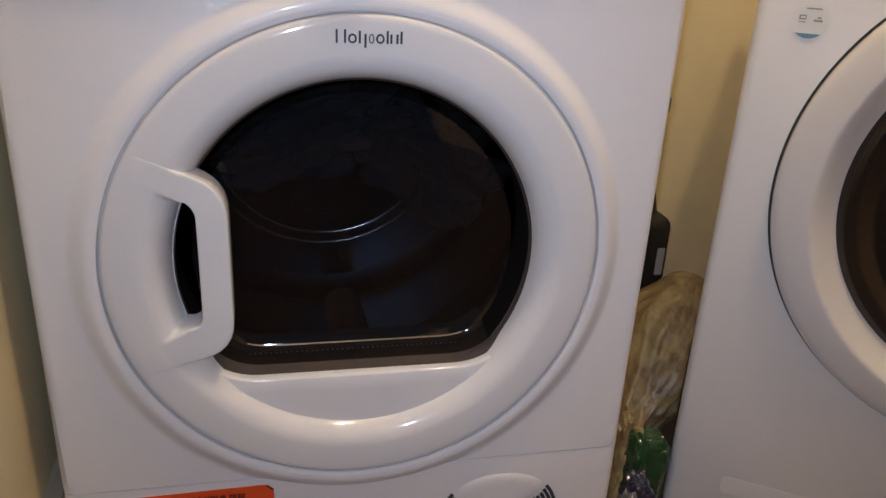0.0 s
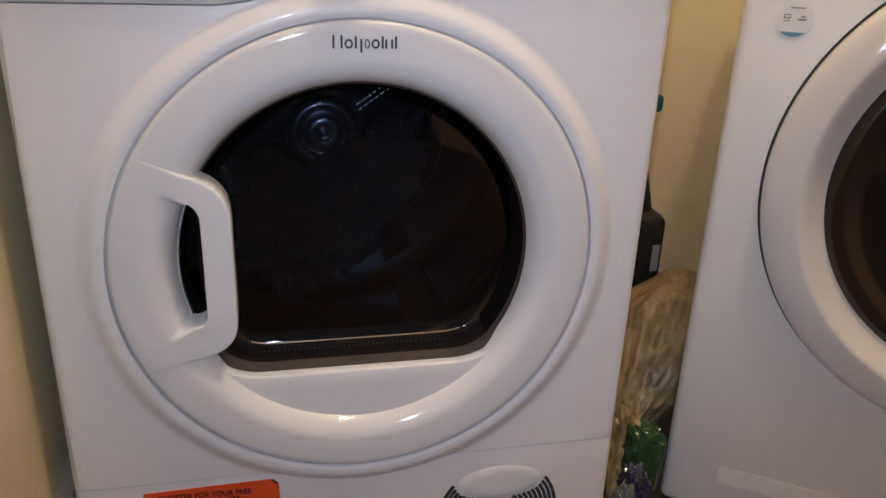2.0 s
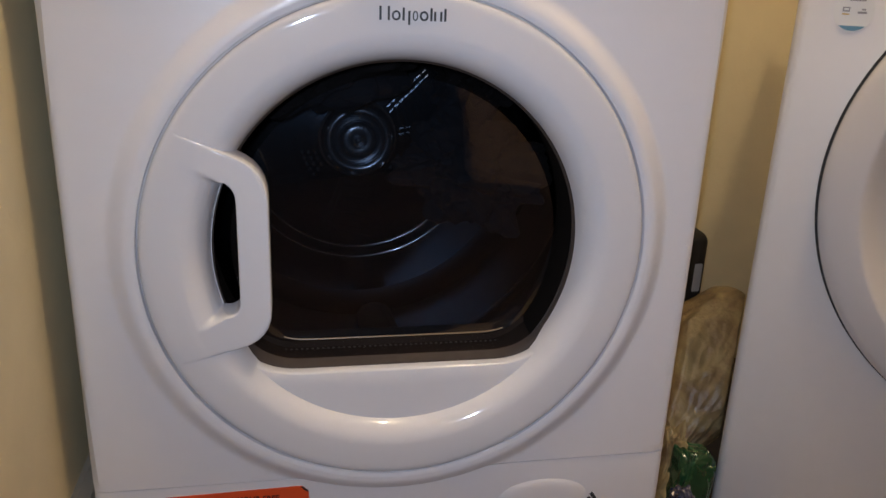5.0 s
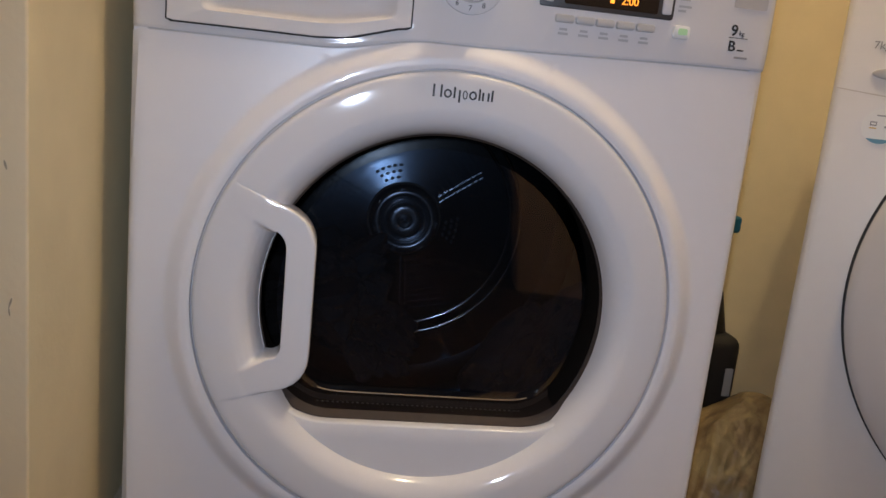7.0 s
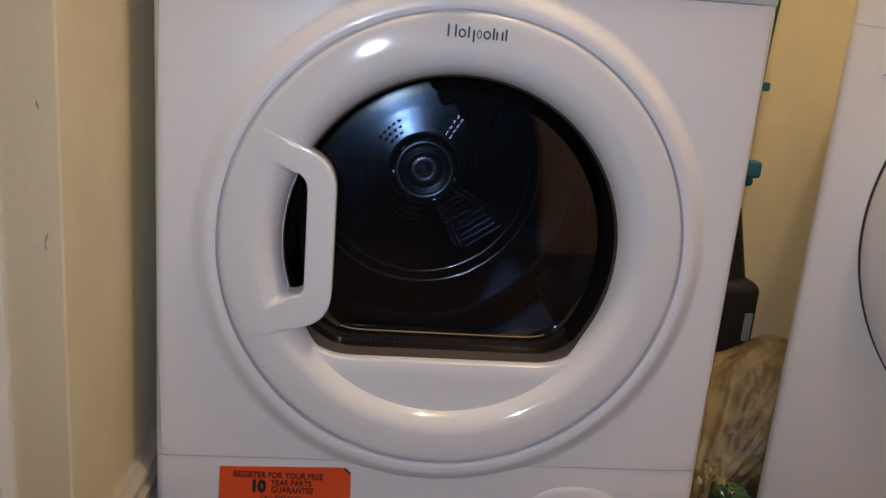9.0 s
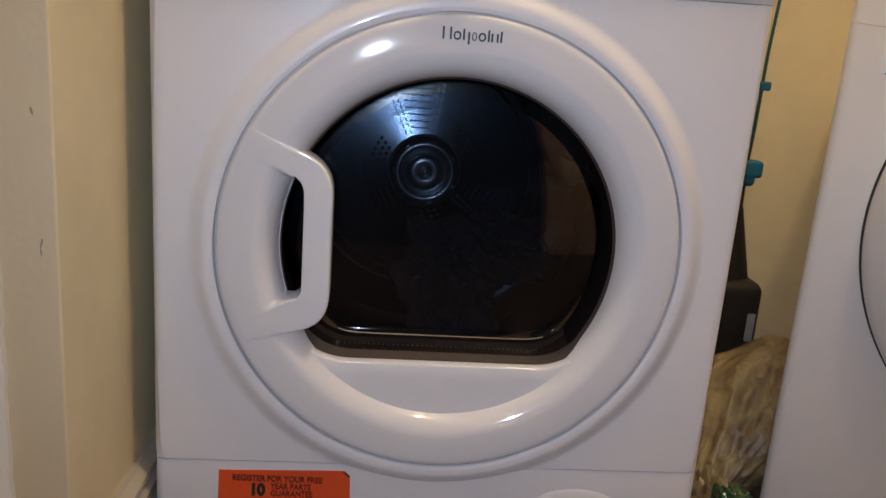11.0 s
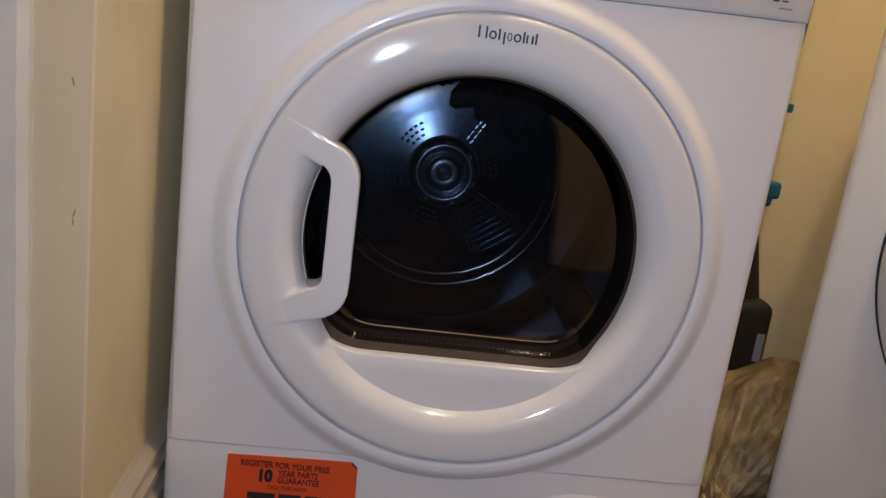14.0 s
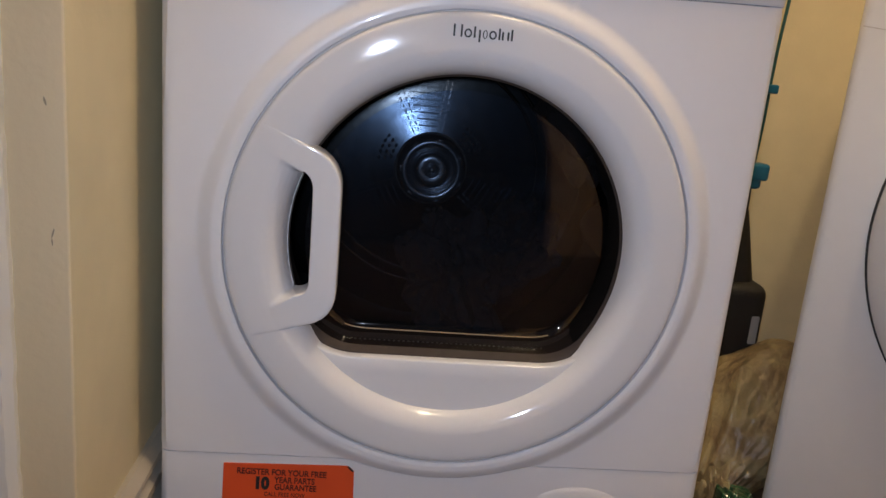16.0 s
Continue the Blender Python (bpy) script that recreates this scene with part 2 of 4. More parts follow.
def words(name, text, size, m, material, parent, depth=0.0003, align="LEFT", squeeze=1.0, weight=0.0):
    """Raised lettering as a mesh; it lies in its own x, y plane."""
    cu = bpy.data.curves.new(name, "FONT")
    cu.body, cu.size, cu.extrude, cu.align_x, cu.offset = text, size, depth, align, weight
    ob = bpy.data.objects.new(name, cu)
    me = bpy.data.meshes.new_from_object(ob)
    bpy.data.objects.remove(ob)
    me.transform(Matrix.Diagonal((squeeze, 1, 1, 1)))
    me.materials.clear()
    me.materials.append(material)
    o = new(name, me)
    o.parent = parent
    o.matrix_basis = m
    return o


def smoothstep(a, b, x):
    t = min(max((x - a) / (b - a), 0), 1)
    return t * t * (3 - 2 * t)


def smooth_profile(pts, n=4):
    out = []
    for i in range(len(pts) - 1):
        p = [Vector(pts[min(max(i + d, 0), len(pts) - 1)]) for d in (-1, 0, 1, 2)]
        for k in range(n):
            t = k / n
            out.append(tuple(0.5 * (2 * p[1] + (p[2] - p[0]) * t + (2 * p[0] - 5 * p[1] + 4 * p[2] - p[3]) * t * t + (3 * p[1] - p[0] - 3 * p[2] + p[3]) * t ** 3)))
    return out + [pts[-1]]


# ---- room ----
def structure(name, bm, material, label=""):
    return tagged(part(name, bm, material, None, smooth=30), label, kind="structure")


structure("floor", box(ROOM_L, ROOM_R, ROOM_B, BACK, FLOOR_Z - 0.05, FLOOR_Z), FLOOR, "dark brown vinyl floor")
structure("ceiling", box(ROOM_L - 0.1, ROOM_R + 0.1, ROOM_B - 0.1, BACK + 0.1, CEIL, CEIL + 0.05), CEILING, "plain white ceiling")
structure("wall_back", box(SIDE_X, ROOM_R, BACK, BACK + 0.1, FLOOR_Z, CEIL), WALL_YELLOW, "yellow painted wall behind the machines")
structure("wall_right", box(ROOM_R, ROOM_R + 0.1, ROOM_B, BACK + 0.1, FLOOR_Z, CEIL), WALL_YELLOW, "yellow painted side wall")
# the pier beside the dryer: its side faces the dryer, its narrow front the room
pier = box(-0.62, SIDE_X, PIER_Y, BACK + 0.1, FLOOR_Z, CEIL, 0.0025, 3)
pier = structure("wall_pier", pier, WALL_CREAM, "cream painted wall end with a yellow side and scuff marks")
pier.data.materials.append(WALL_YELLOW)
for face in pier.data.polygons:
    face.material_index = 1 if face.normal.x > 0.8 else 0
scuff_paint = mat("scuff", (0.34, 0.28, 0.2), 0.8, grain=0.3)
for x, z, rx, rz, lean in ((-0.3372, 0.570, 0.0008, 0.0034, -14), (-0.3345, 0.469, 0.0007, 0.0042, 16), (-0.3352, 0.462, 0.0006, 0.003, -6)):
    o = structure("wall_mark", plate(oval(0, 0, rx, rz, 12), -0.0004, 0.0004), scuff_paint, "dark scuff mark on the cream paint")
    o.matrix_basis = pose(x, PIER_Y, z, 0, lean, 0)
structure("wall_left", box(ROOM_L - 0.1, ROOM_L, ROOM_B, PIER_Y, FLOOR_Z, CEIL), WALL_CREAM, "cream painted wall")
structure("wall_front", join(box(ROOM_L, -0.95, PIER_Y, PIER_Y + 0.1, FLOOR_Z, CEIL), box(-0.95, -0.62, PIER_Y + 0.02, PIER_Y + 0.1, FLOOR_Z, CEIL)), WALL_CREAM, "cream painted wall beside the door frame")
# unseen wall behind the camera; opening and dark box added to darken the pane's reflection
dx0, dx1, dz1 = -0.62, 0.47, 2.0
Y0, Y1 = ROOM_B - 0.1, ROOM_B
structure("wall_rear", join(box(ROOM_L, dx0, Y0, Y1, FLOOR_Z, CEIL), box(dx0, dx1, Y0, Y1, dz1, CEIL), box(dx1, ROOM_R, Y0, Y1, FLOOR_Z, CEIL)), WALL_REAR, "unseen rosy brown wall with an opening added for a dark reflection")
structure("wall_dark_box", join(box(dx0 - 0.3, dx0 - 0.25, Y0 - 1.4, Y0, FLOOR_Z, CEIL), box(dx1 + 0.25, dx1 + 0.3, Y0 - 1.4, Y0, FLOOR_Z, CEIL), box(dx0 - 0.3, dx1 + 0.3, Y0 - 1.45, Y0 - 1.4, FLOOR_Z, CEIL), box(dx0 - 0.3, dx1 + 0.3, Y0 - 1.45, Y0, CEIL, CEIL + 0.05), box(dx0 - 0.3, dx1 + 0.3, Y0 - 1.45, Y0, FLOOR_Z - 0.05, FLOOR_Z)), DARK_BOX_BROWN, "unseen dark box added behind the opening to darken the glass reflection")


def skirting_profile(h, d):
    return [(0, 0), (d, 0), (d, h - 0.062), (d * 0.82, h - 0.058), (d * 0.5, h - 0.05), (d * 0.5, h - 0.046), (d * 0.92, h - 0.04), (d * 0.92, h - 0.03), (d * 0.5, h - 0.024), (d * 0.5, h - 0.019), (d * 0.85, h - 0.014), (d * 0.8, h - 0.009), (d * 0.3, h), (0, h)]


SK_H, SK_D = 0.232, 0.019
rows = [[(SIDE_X + a, y, FLOOR_Z + z) for a, z in skirting_profile(SK_H, SK_D)] for y in (PIER_Y - 0.001, BACK)]
bm = grid(rows)
bm.verts.ensure_lookup_table()
n = len(rows[0])
bm.faces.new([bm.verts[i] for i in range(n)])
structure("baseboard", bm, SHADED_GLOSS, "white gloss moulded skirting board")
# door architrave on the front of the pier
prof = [(0, 0), (0, -0.006), (-0.006, -0.013), (-0.02, -0.016), (-0.03, -0.012), (-0.055, -0.018), (-0.066, -0.018), (-0.07, 0)]
AX = -0.3665
random.seed(4)
structure("trim", grid([[(AX + a + (drip if a > -0.01 else 0), PIER_Y + b, z) for a, b in prof] for z, drip in ((z, random.uniform(-0.0007, 0.0009)) for z in np.linspace(FLOOR_Z, 2.1, 170))]), GLOSS_WHITE, "white gloss door architrave with chipped paint")


# ---- tumble dryer ----
DW, DH, DD = 0.2975, 0.815, 0.60
CX, CZ = 0.0, 0.435
R_DOOR = 0.2355

dryer = thing("tumble_dryer", "white freestanding tumble dryer running with a round door", "tumble dryer")


def z_top(x):
    return 0.679 + 0.0145 * smoothstep(-0.13, -0.03, x) + 0.0065 * smoothstep(-0.03, 0.2975, x)


def z_low(x):
    arc = CZ - math.sqrt(0.2575 ** 2 - x * x) if abs(x) < 0.25 else 1
    d = 0.195 - arc
    return 0.195 - (0.5 * (d + math.sqrt(d * d + 0.003 ** 2)) if d > -0.02 else 0)


def swell(r):
    """Depth of the pressed ring round the door: a groove, a crest, a slope to the flat."""
    y = -0.0085 * (1 - smoothstep(0.2445, 0.2645, r))
    y += 0.0016 * (1 - smoothstep(R_DOOR, R_DOOR + 0.006, r)) + 0.018 * (1 - smoothstep(R_DOOR, R_DOOR + 0.0009, r))
    return y


def front_panel():
    n, rows = 360, [[] for _ in range(34)]
    for i in range(n):
        a = 2 * math.pi * i / n
        c, s = math.cos(a), math.sin(a)
        lo, hi = R_DOOR, 0.6
        for _ in range(30):
            mid = (lo + hi) / 2
            x, z = CX + mid * c, CZ + mid * s
            if abs(x) < DW and z_low(x) + 0.0008 < z < z_top(x) - 0.0008:
                lo = mid
            else:
                hi = mid
        rb = lo
        for k in range(33):
            u = k / 32
            r = R_DOOR + (rb - R_DOOR) * u if rb < 0.275 else (R_DOOR + 0.034 * k / 22 if k <= 22 else 0.2695 + (rb - 0.2695) * ((k - 22) / 10) ** 0.8)
            x, z = CX + r * c, CZ + r * s
            edge = max(abs(x) - (DW - 0.010), 0) / 0.010
            y = swell(r) + 0.009 * (1 - math.sqrt(max(0, 1 - edge * edge * 0.98)))
            rows[k].append((x, y, z))
        x, y, z = rows[32][-1]
        rows[33].append((x, 0.02, z))
    inner = [(CX + (x - CX) * 0.96, y, CZ + (z - CZ) * 0.96) for x, y, z in rows[0]]
    return grid([[(x, 0.03, z) for x, y, z in inner], inner] + rows, closed=True)


part("front_panel", front_panel(), ENAMEL, dryer)
part("door_gap", ring([(R_DOOR - 0.003, -0.0005), (R_DOOR + 0.004, -0.0005)], CX, CZ, 120), GAP_GREY, dryer, "grey shadow gap round the door")
# cabinet: sides, top and back as a shell
cab = join(box(-DW, -DW + 0.012, 0.0095, DD, -0.03, DH - 0.02), box(DW - 0.012, DW, 0.0095, DD, -0.03, DH - 0.02), box(-DW + 0.012, DW - 0.012, DD - 0.01, DD, -0.03, DH - 0.02), box(-DW + 0.012, DW - 0.012, 0.03, DD - 0.01, -0.03, -0.02))
part("cabinet", cab, ENAMEL, dryer)
part("worktop", box(-DW - 0.001, DW + 0.001, 0.004, DD, DH - 0.0195, DH, 0.006), ENAMEL, dryer)
for x in (-0.25, 0.25):
    for y in (0.05, 0.55):
        part("foot", ring([(0.0, 0.0), (0.02, 0.0), (0.02, 0.02), (0.0, 0.02)], 0, 0, 16), BLACK_PLASTIC, dryer).matrix_basis = pose(x, y, FLOOR_Z, 90)


def strip_panel(lo, hi, x0, x1, nx, nz, bend=lambda x, z: 0.0):
    """A panel between two height curves with rounded side edges and returns at top and foot."""
    xs = [x0 + (x1 - x0) * i / nx for i in range(nx + 1)]
    xs = sorted(set(xs + [x0 + d for d in (0.0005, 0.002, 0.004, 0.007, 0.01)] + [x1 - d for d in (0.0005, 0.002, 0.004, 0.007, 0.01)]))

    def depth(x, z):
        e = max(abs(x) - (DW - 0.010), 0) / 0.010
        return bend(x, z) + 0.009 * (1 - math.sqrt(max(0, 1 - e * e * 0.98)))
    rows = [[(x, 0.02, lo(x)) for x in xs]]
    for k in range(nz + 1):
        rows.append([(x, depth(x, lo(x) + (hi(x) - lo(x)) * k / nz) + (0.0012 if k in (0, nz) else 0), lo(x) + (hi(x) - lo(x)) * k / nz) for x in xs])
    rows.append([(x, 0.02, hi(x)) for x in xs])
    return grid(rows)


part("kick_panel", strip_panel(lambda x: -0.03, lambda x: z_low(x) - 0.0008, -DW, DW, 80, 14, lambda x, z: swell(math.hypot(x - CX, z - CZ)) * smoothstep(0.19, 0.2, math.hypot(x - CX, z - CZ))), ENAMEL, dryer)
part("control_panel", strip_panel(lambda x: z_top(x) + 0.0008, lambda x: DH - 0.02, -DW, DW, 150, 60, lambda x, z: -0.003 * smoothstep(0.685, 0.722, z) + 0.02 * smoothstep(-0.264, -0.258, x) * (1 - smoothstep(-0.06, -0.054, x)) * smoothstep(0.69, 0.696, z - 0.012 * smoothstep(-0.12, -0.06, x)) * (1 - smoothstep(0.778, 0.784, z))), PLASTIC, dryer)
for z0, z1 in ((0.165, 0.205), (0.672, 0.706)):
    part("seam_backing", box(-DW + 0.004, DW - 0.004, 0.012, 0.019, z0, z1), GAP_GREY, dryer)

# round condenser grille with a scoop-shaped flap over its upper part
flap = part("condenser_flap", ring(smooth_profile([(1.0, 0.002), (1.0, 0.0002), (0.96, -0.0004), (0.86, -0.0013), (0.7, -0.002), (0.4, -0.0022), (0.01, -0.0018)], 3), 0, 0, 56), ENAMEL, dryer)
flap.matrix_basis = Matrix.Translation((0.160, 0, 0.1485)) @ Matrix.Diagonal((0.050, 1, 0.0230, 1))
for k in range(9):
    r = 0.0255 + 0.0054 * k
    lim = max(a for a in range(-10, 60) if ((r * math.cos(radians(a))) / 0.0515) ** 2 + ((0.105 + r * math.sin(radians(a)) - 0.1485) / 0.0245) ** 2 > 1 and 0.105 + r * math.sin(radians(a)) < 0.1485 - 0.06 * (0.07 - r))
    part("vent_slot", ring([(r, 0.001), (r, -0.0012), (r + 0.0040, -0.0012), (r + 0.0040, 0.001)], 0.16, 0.105, 60, -180 - lim, lim), GAP, dryer)

# orange sticker
sticker = tagged(part("sticker", plate([(-0.2305, 0.184), (-0.0975, 0.1863), (-0.0912, 0.1805), (-0.0885, 0.094), (-0.2325, 0.0935)], -0.0006, 0.0005), ORANGE, dryer), "orange guarantee sticker with dark print")
face = lambda x, z, y=-0.0008: pose(x, y, z, 90, 0.9, 0)
words("print", "REGISTER FOR YOUR FREE", 0.0098, face(-0.2165, 0.1726), ORANGE_INK, sticker, squeeze=0.83, weight=0.00022)
words("print", "10", 0.019, face(-0.198, 0.1555), BLACK_PRINT, sticker, weight=0.0012, squeeze=0.85)
words("print", "YEAR PARTS", 0.0098, face(-0.176, 0.163), ORANGE_INK, sticker, squeeze=0.8, weight=0.00022)
words("print", "GUARANTEE", 0.0098, face(-0.176, 0.1545), ORANGE_INK, sticker, squeeze=0.8, weight=0.00022)
words("print", "CALL FREE NOW", 0.0068, face(-0.187, 0.1465), ORANGE_INK, sticker, squeeze=0.85)
for k, (a, b) in enumerate(((-0.207, -0.177), (-0.173, -0.149), (-0.145, -0.115))):
    part("number_bar", plate([(a, 0.1335), (b, 0.1335), (b, 0.141), (a, 0.141)], -0.001, -0.0004), BLACK_PRINT, sticker)
part("folded_corner", plate([(-0.0975, 0.1863), (-0.0912, 0.1805), (-0.093, 0.1795), (-0.099, 0.1855)], -0.0012, -0.0002), BLACK_PRINT, sticker)

# ---- door ----
door = thing("door", "", "")
door.parent = dryer
RING = [(R_DOOR - 0.0008, 0.018), (R_DOOR - 0.0006, 0.002), (R_DOOR - 0.0007, -0.0035), (0.2343, -0.0070), (0.2325, -0.0094), (0.2288, -0.0107), (0.222, -0.0111), (0.212, -0.0113), (0.205, -0.0112), (0.1985, -0.0107), (0.1925, -0.0087), (0.187, -0.0050), (0.1825, 0.0002), (0.1787, 0.0072), (0.176, 0.016), (0.1748, 0.024), (0.1756, 0.03)]


part("door_ring", ring(smooth_profile(RING), CX, CZ, 160), PLASTIC, door)


def ring_y(r):
    for (r1, y1), (r0, y0) in zip(RING[2:], RING[3:]):
        if r0 <= r <= r1:
            return y0 + (y1 - y0) * (r - r0) / (r1 - r0)
    return 0.0


# handle: a flat bow over the ring with a grip opening
HX, HZ = -0.166, 0.441


def poly_ray(points, a, hx=HX, hz=HZ):
    """Distance from a middle point to an outline along the angle a."""
    d, best = (math.cos(a), math.sin(a)), 0.4
    for (x0, z0), (x1, z1) in zip(points, points[1:] + points[:1]):
        ax, az, bx, bz = x0 - hx, z0 - hz, x1 - x0, z1 - z0
        det = d[0] * -bz + d[1] * bx
        if abs(det) < 1e-12:
            continue
        t = (ax * -bz + az * bx) / det
        u = (d[0] * az - d[1] * ax) / det
        if t > 0 and -1e-6 <= u <= 1 + 1e-6:
            best = min(best, t)
    return best


def round_corners(points, radii, n=6):
    out = []
    for i, (p, r) in enumerate(zip(points, radii)):
        if not r:
            out.append(p)
            continue
        p, a, b = Vector(p), Vector(points[i - 1]), Vector(points[(i + 1) % len(points)])
        u, v = (a - p).normalized() * r, (b - p).normalized() * r
        out += [tuple(p + u * (1 - t) ** 2 + v * t * t) for t in (k / n for k in range(n + 1))]
    return out


r_o = R_DOOR - 0.0022
a_top, a_bot = math.degrees(math.atan2(0.551 - CZ, -0.2015)), math.degrees(math.atan2(0.336 - CZ, -0.204)) % 360
arc = [(r_o * math.cos(radians(a_top + (a_bot - a_top) * k / 24)), CZ + r_o * math.sin(radians(a_top + (a_bot - a_top) * k / 24))) for k in range(25)]
outer = round_corners([(-0.1215, 0.3555), (-0.1215, 0.5175)] + arc, [0.03, 0.03] + [0] * len(arc))
g0, g1 = math.atan2(0.5065 - CZ, -0.1595), math.atan2(0.381 - CZ, -0.1655) % (2 * math.pi)
grip_arc = [(0.1745 * math.cos(g0 + (g1 - g0) * k / 20), CZ + 0.1745 * math.sin(g0 + (g1 - g0) * k / 20)) for k in range(21)]
inner = round_corners([(-0.1495, 0.3815), (-0.1495, 0.5015)] + grip_arc, [0.013, 0.013] + [0] * len(grip_arc))


def bow_y(x, z):
    r = math.hypot(x - CX, z - CZ)
    return ring_y(min(max(r, 0.2), r_o)) - 0.0003 * (1 - smoothstep(0.2, 0.2285, r)) - 0.0005


def below(x, z, x0, z0, x1, z1):
    """Signed distance under the line through two points, left to right."""
    d = math.hypot(x1 - x0, z1 - z0)
    return ((x - x0) * (z1 - z0) - (z - z0) * (x1 - x0)) / d


def scoop(x, z):
    """How far the plate gives way to the finger scoop beside the grip."""
    top = below(x, z, -0.182, 0.5185, -0.153, 0.5015)
    foot = -below(x, z, -0.187, 0.3655, -0.152, 0.3855)
    return smoothstep(0, 0.0055, top) * smoothstep(0, 0.0055, foot) * (1 - smoothstep(-0.159, -0.151, x))


steps = [(0.0, None), (0.0, 0.0028), (0.012, 0.0012), (0.03, 0.0003)] + [(0.05 + 0.85 * k / 26, 0.0) for k in range(27)] + [(0.96, 0.0003), (0.985, 0.0012), (1.0, 0.0026), (1.0, None)]
rows, NA = [], 720
for w, drop in steps:
    row = []
    for i in range(NA):
        a = 2 * math.pi * i / NA
        ri, ro = poly_ray(inner, a), poly_ray(outer, a)
        r = ri + (ro - ri) * w
        x, z = HX + r * math.cos(a), HZ + r * math.sin(a)
        rr = math.hypot(x - CX, z - CZ)
        m = scoop(x, z)
        top = bow_y(x, z)
        hollow = ring_y(max(rr, 0.1755)) - 0.0004
        front = top * (1 - m) + hollow * m
        back = max(ring_y(min(max(rr, 0.176), r_o)) + 0.004, top + 0.009) * (1 - m) + (hollow + 0.006) * m
        if drop is not None and w < 0.5:
            drop_here = drop * (1 - m)
        else:
            drop_here = drop * (1 - 0.85 * smoothstep(0.18, 0.205, rr)) * (1 - smoothstep(0.225, 0.231, rr)) if drop else drop
        row.append((x, back if drop is None else front + drop_here, z))
    rows.append(row)
rows.append(rows[0])
part("handle", grid(rows, closed=True), PLASTIC, door, "white bow-shaped door handle")

# name mark: plain dark bars and rounds of the lettering's size, following the ring
def mark_shape(bx, w, up, down, hollow):
    e, z0 = 0.0018, 0.6455
    if hollow:
        mx, mz, rx, rz = bx + w / 2, z0 + 0.0039, w / 2, 0.0041
        rows = [[(mx + k * rx * math.cos(a), y, mz + (rz - (1 - k) * rx) * math.sin(a)) for a in np.linspace(0, 2 * math.pi, 25)[:-1]] for k, y in ((1.0, 0.001), (1.0, 0.0), (0.57, 0.0), (0.57, 0.001))]
        bm = grid(rows, closed=True)
    else:
        bm = plate([(bx, z0 - down), (bx + e, z0 - down), (bx + e, z0 + up), (bx, z0 + up)], 0, 0.001)
    o = part("name_mark", bm, BLACK_PRINT, door, smooth=0)
    slope = math.degrees(math.atan2(ring_y(z0 + 0.012 - CZ) - ring_y(z0 - CZ), 0.012))
    o.data.transform(Matrix.Translation((0, ring_y(z0 - CZ) - 0.0008, z0)) @ Matrix.Rotation(radians(-slope), 4, "X") @ Matrix.Translation((0, 0, -z0)))


for bx, w, up, down, hollow in ((-0.0262, 0, 0.0113, 0, 0), (-0.0192, 0, 0.0113, 0, 0), (-0.0158, 0.0074, 0, 0, 1), (-0.0068, 0, 0.0104, 0, 0), (-0.0020, 0, 0.0078, 0.0036, 0), (0.0018, 0.0046, 0, 0, 1), (0.0078, 0.0074, 0, 0, 1), (0.0168, 0, 0.0106, 0, 0), (0.0200, 0, 0.0078, 0, 0), (0.0252, 0, 0.0078, 0, 0), (0.0287, 0, 0.0104, 0, 0)):
    mark_shape(bx, w, up, down, hollow)


def d_shape(r, chord, corner, n=96):
    """Outline of a disc cut flat below, with rounded corners."""
    a = math.asin((chord - CZ) / r)
    pts = [(CX + r * math.cos(t), CZ + r * math.sin(t)) for t in np.linspace(a, math.pi - a, n)]
    pts = [(float(x), float(z)) for x, z in pts]
    c0, c1 = Vector(pts[-1]), Vector(pts[0])
    k = 5
    left = round_corners([pts[-k], (c0.x - 0.0, c0.y), (c0.x + corner, c0.y)], [0, corner * 0.9, 0], 8)[1:]
    right = [(2 * CX - x, z) for x, z in reversed(left)]
    body = pts[k:-k]
    out = body + left + right
    # even steps along the outline
    P = np.array(out + out[:1])
    s = np.r_[0, np.cumsum(np.hypot(*np.diff(P, axis=0).T))]
    u = np.linspace(0, s[-1], 161)[:-1]
    return list(zip(np.interp(u, s, P[:, 0]).tolist(), np.interp(u, s, P[:, 1]).tolist()))


# flat ledge under the glass, set into the ring, with a soft upper edge
LEDGE_Y, CHORD = 0.005, 0.3120
edge = d_shape(0.184, CHORD, 0.042)
led = []
a_end = math.asin((CHORD - CZ) / 0.184) + 0.22
N = 120
for inset, y in ((0.0, 0.03), (0.0, 0.0122), (0.0003, 0.0095), (0.001, 0.0072), (0.002, 0.0056), (0.0032, LEDGE_Y), (0.02, LEDGE_Y), (1.0, LEDGE_Y)):
    row = []
    for i in range(N + 1):
        a = (math.pi - a_end) + (math.pi + 2 * a_end) * i / N
        r = min(poly_ray(edge, a, CX, CZ) + inset, 0.192)
        if inset == 1.0:
            r = 0.192
        row.append((CX + r * math.cos(a), y, CZ + r * math.sin(a)))
    led.append(row)
part("ledge", grid(led), PLASTIC, door, smooth=50)

shapes = [(d_shape(0.1830, 0.3121, 0.042), 0.0140), (d_shape(0.1785, 0.3138, 0.040), 0.0152), (d_shape(0.1755, 0.3162, 0.038), 0.0185), (d_shape(0.1732, 0.3188, 0.036), 0.0222), (d_shape(0.1695, 0.3222, 0.033), 0.0262), (d_shape(0.1640, 0.3275, 0.029), 0.0330), (d_shape(0.1590, 0.3318, 0.026), 0.0372)]
part("rim_band", grid([[(x, y, z) for x, z in s] for s, y in shapes[:4]], closed=True), RIM_BROWN, door, "brown-grey outer band of the glass bowl")
part("rim_wall", grid([[(x, y, z) for x, z in s] for s, y in shapes[3:]], closed=True), RIM_GLASS, door, "smoked clear inner wall of the glass bowl").visible_shadow = False
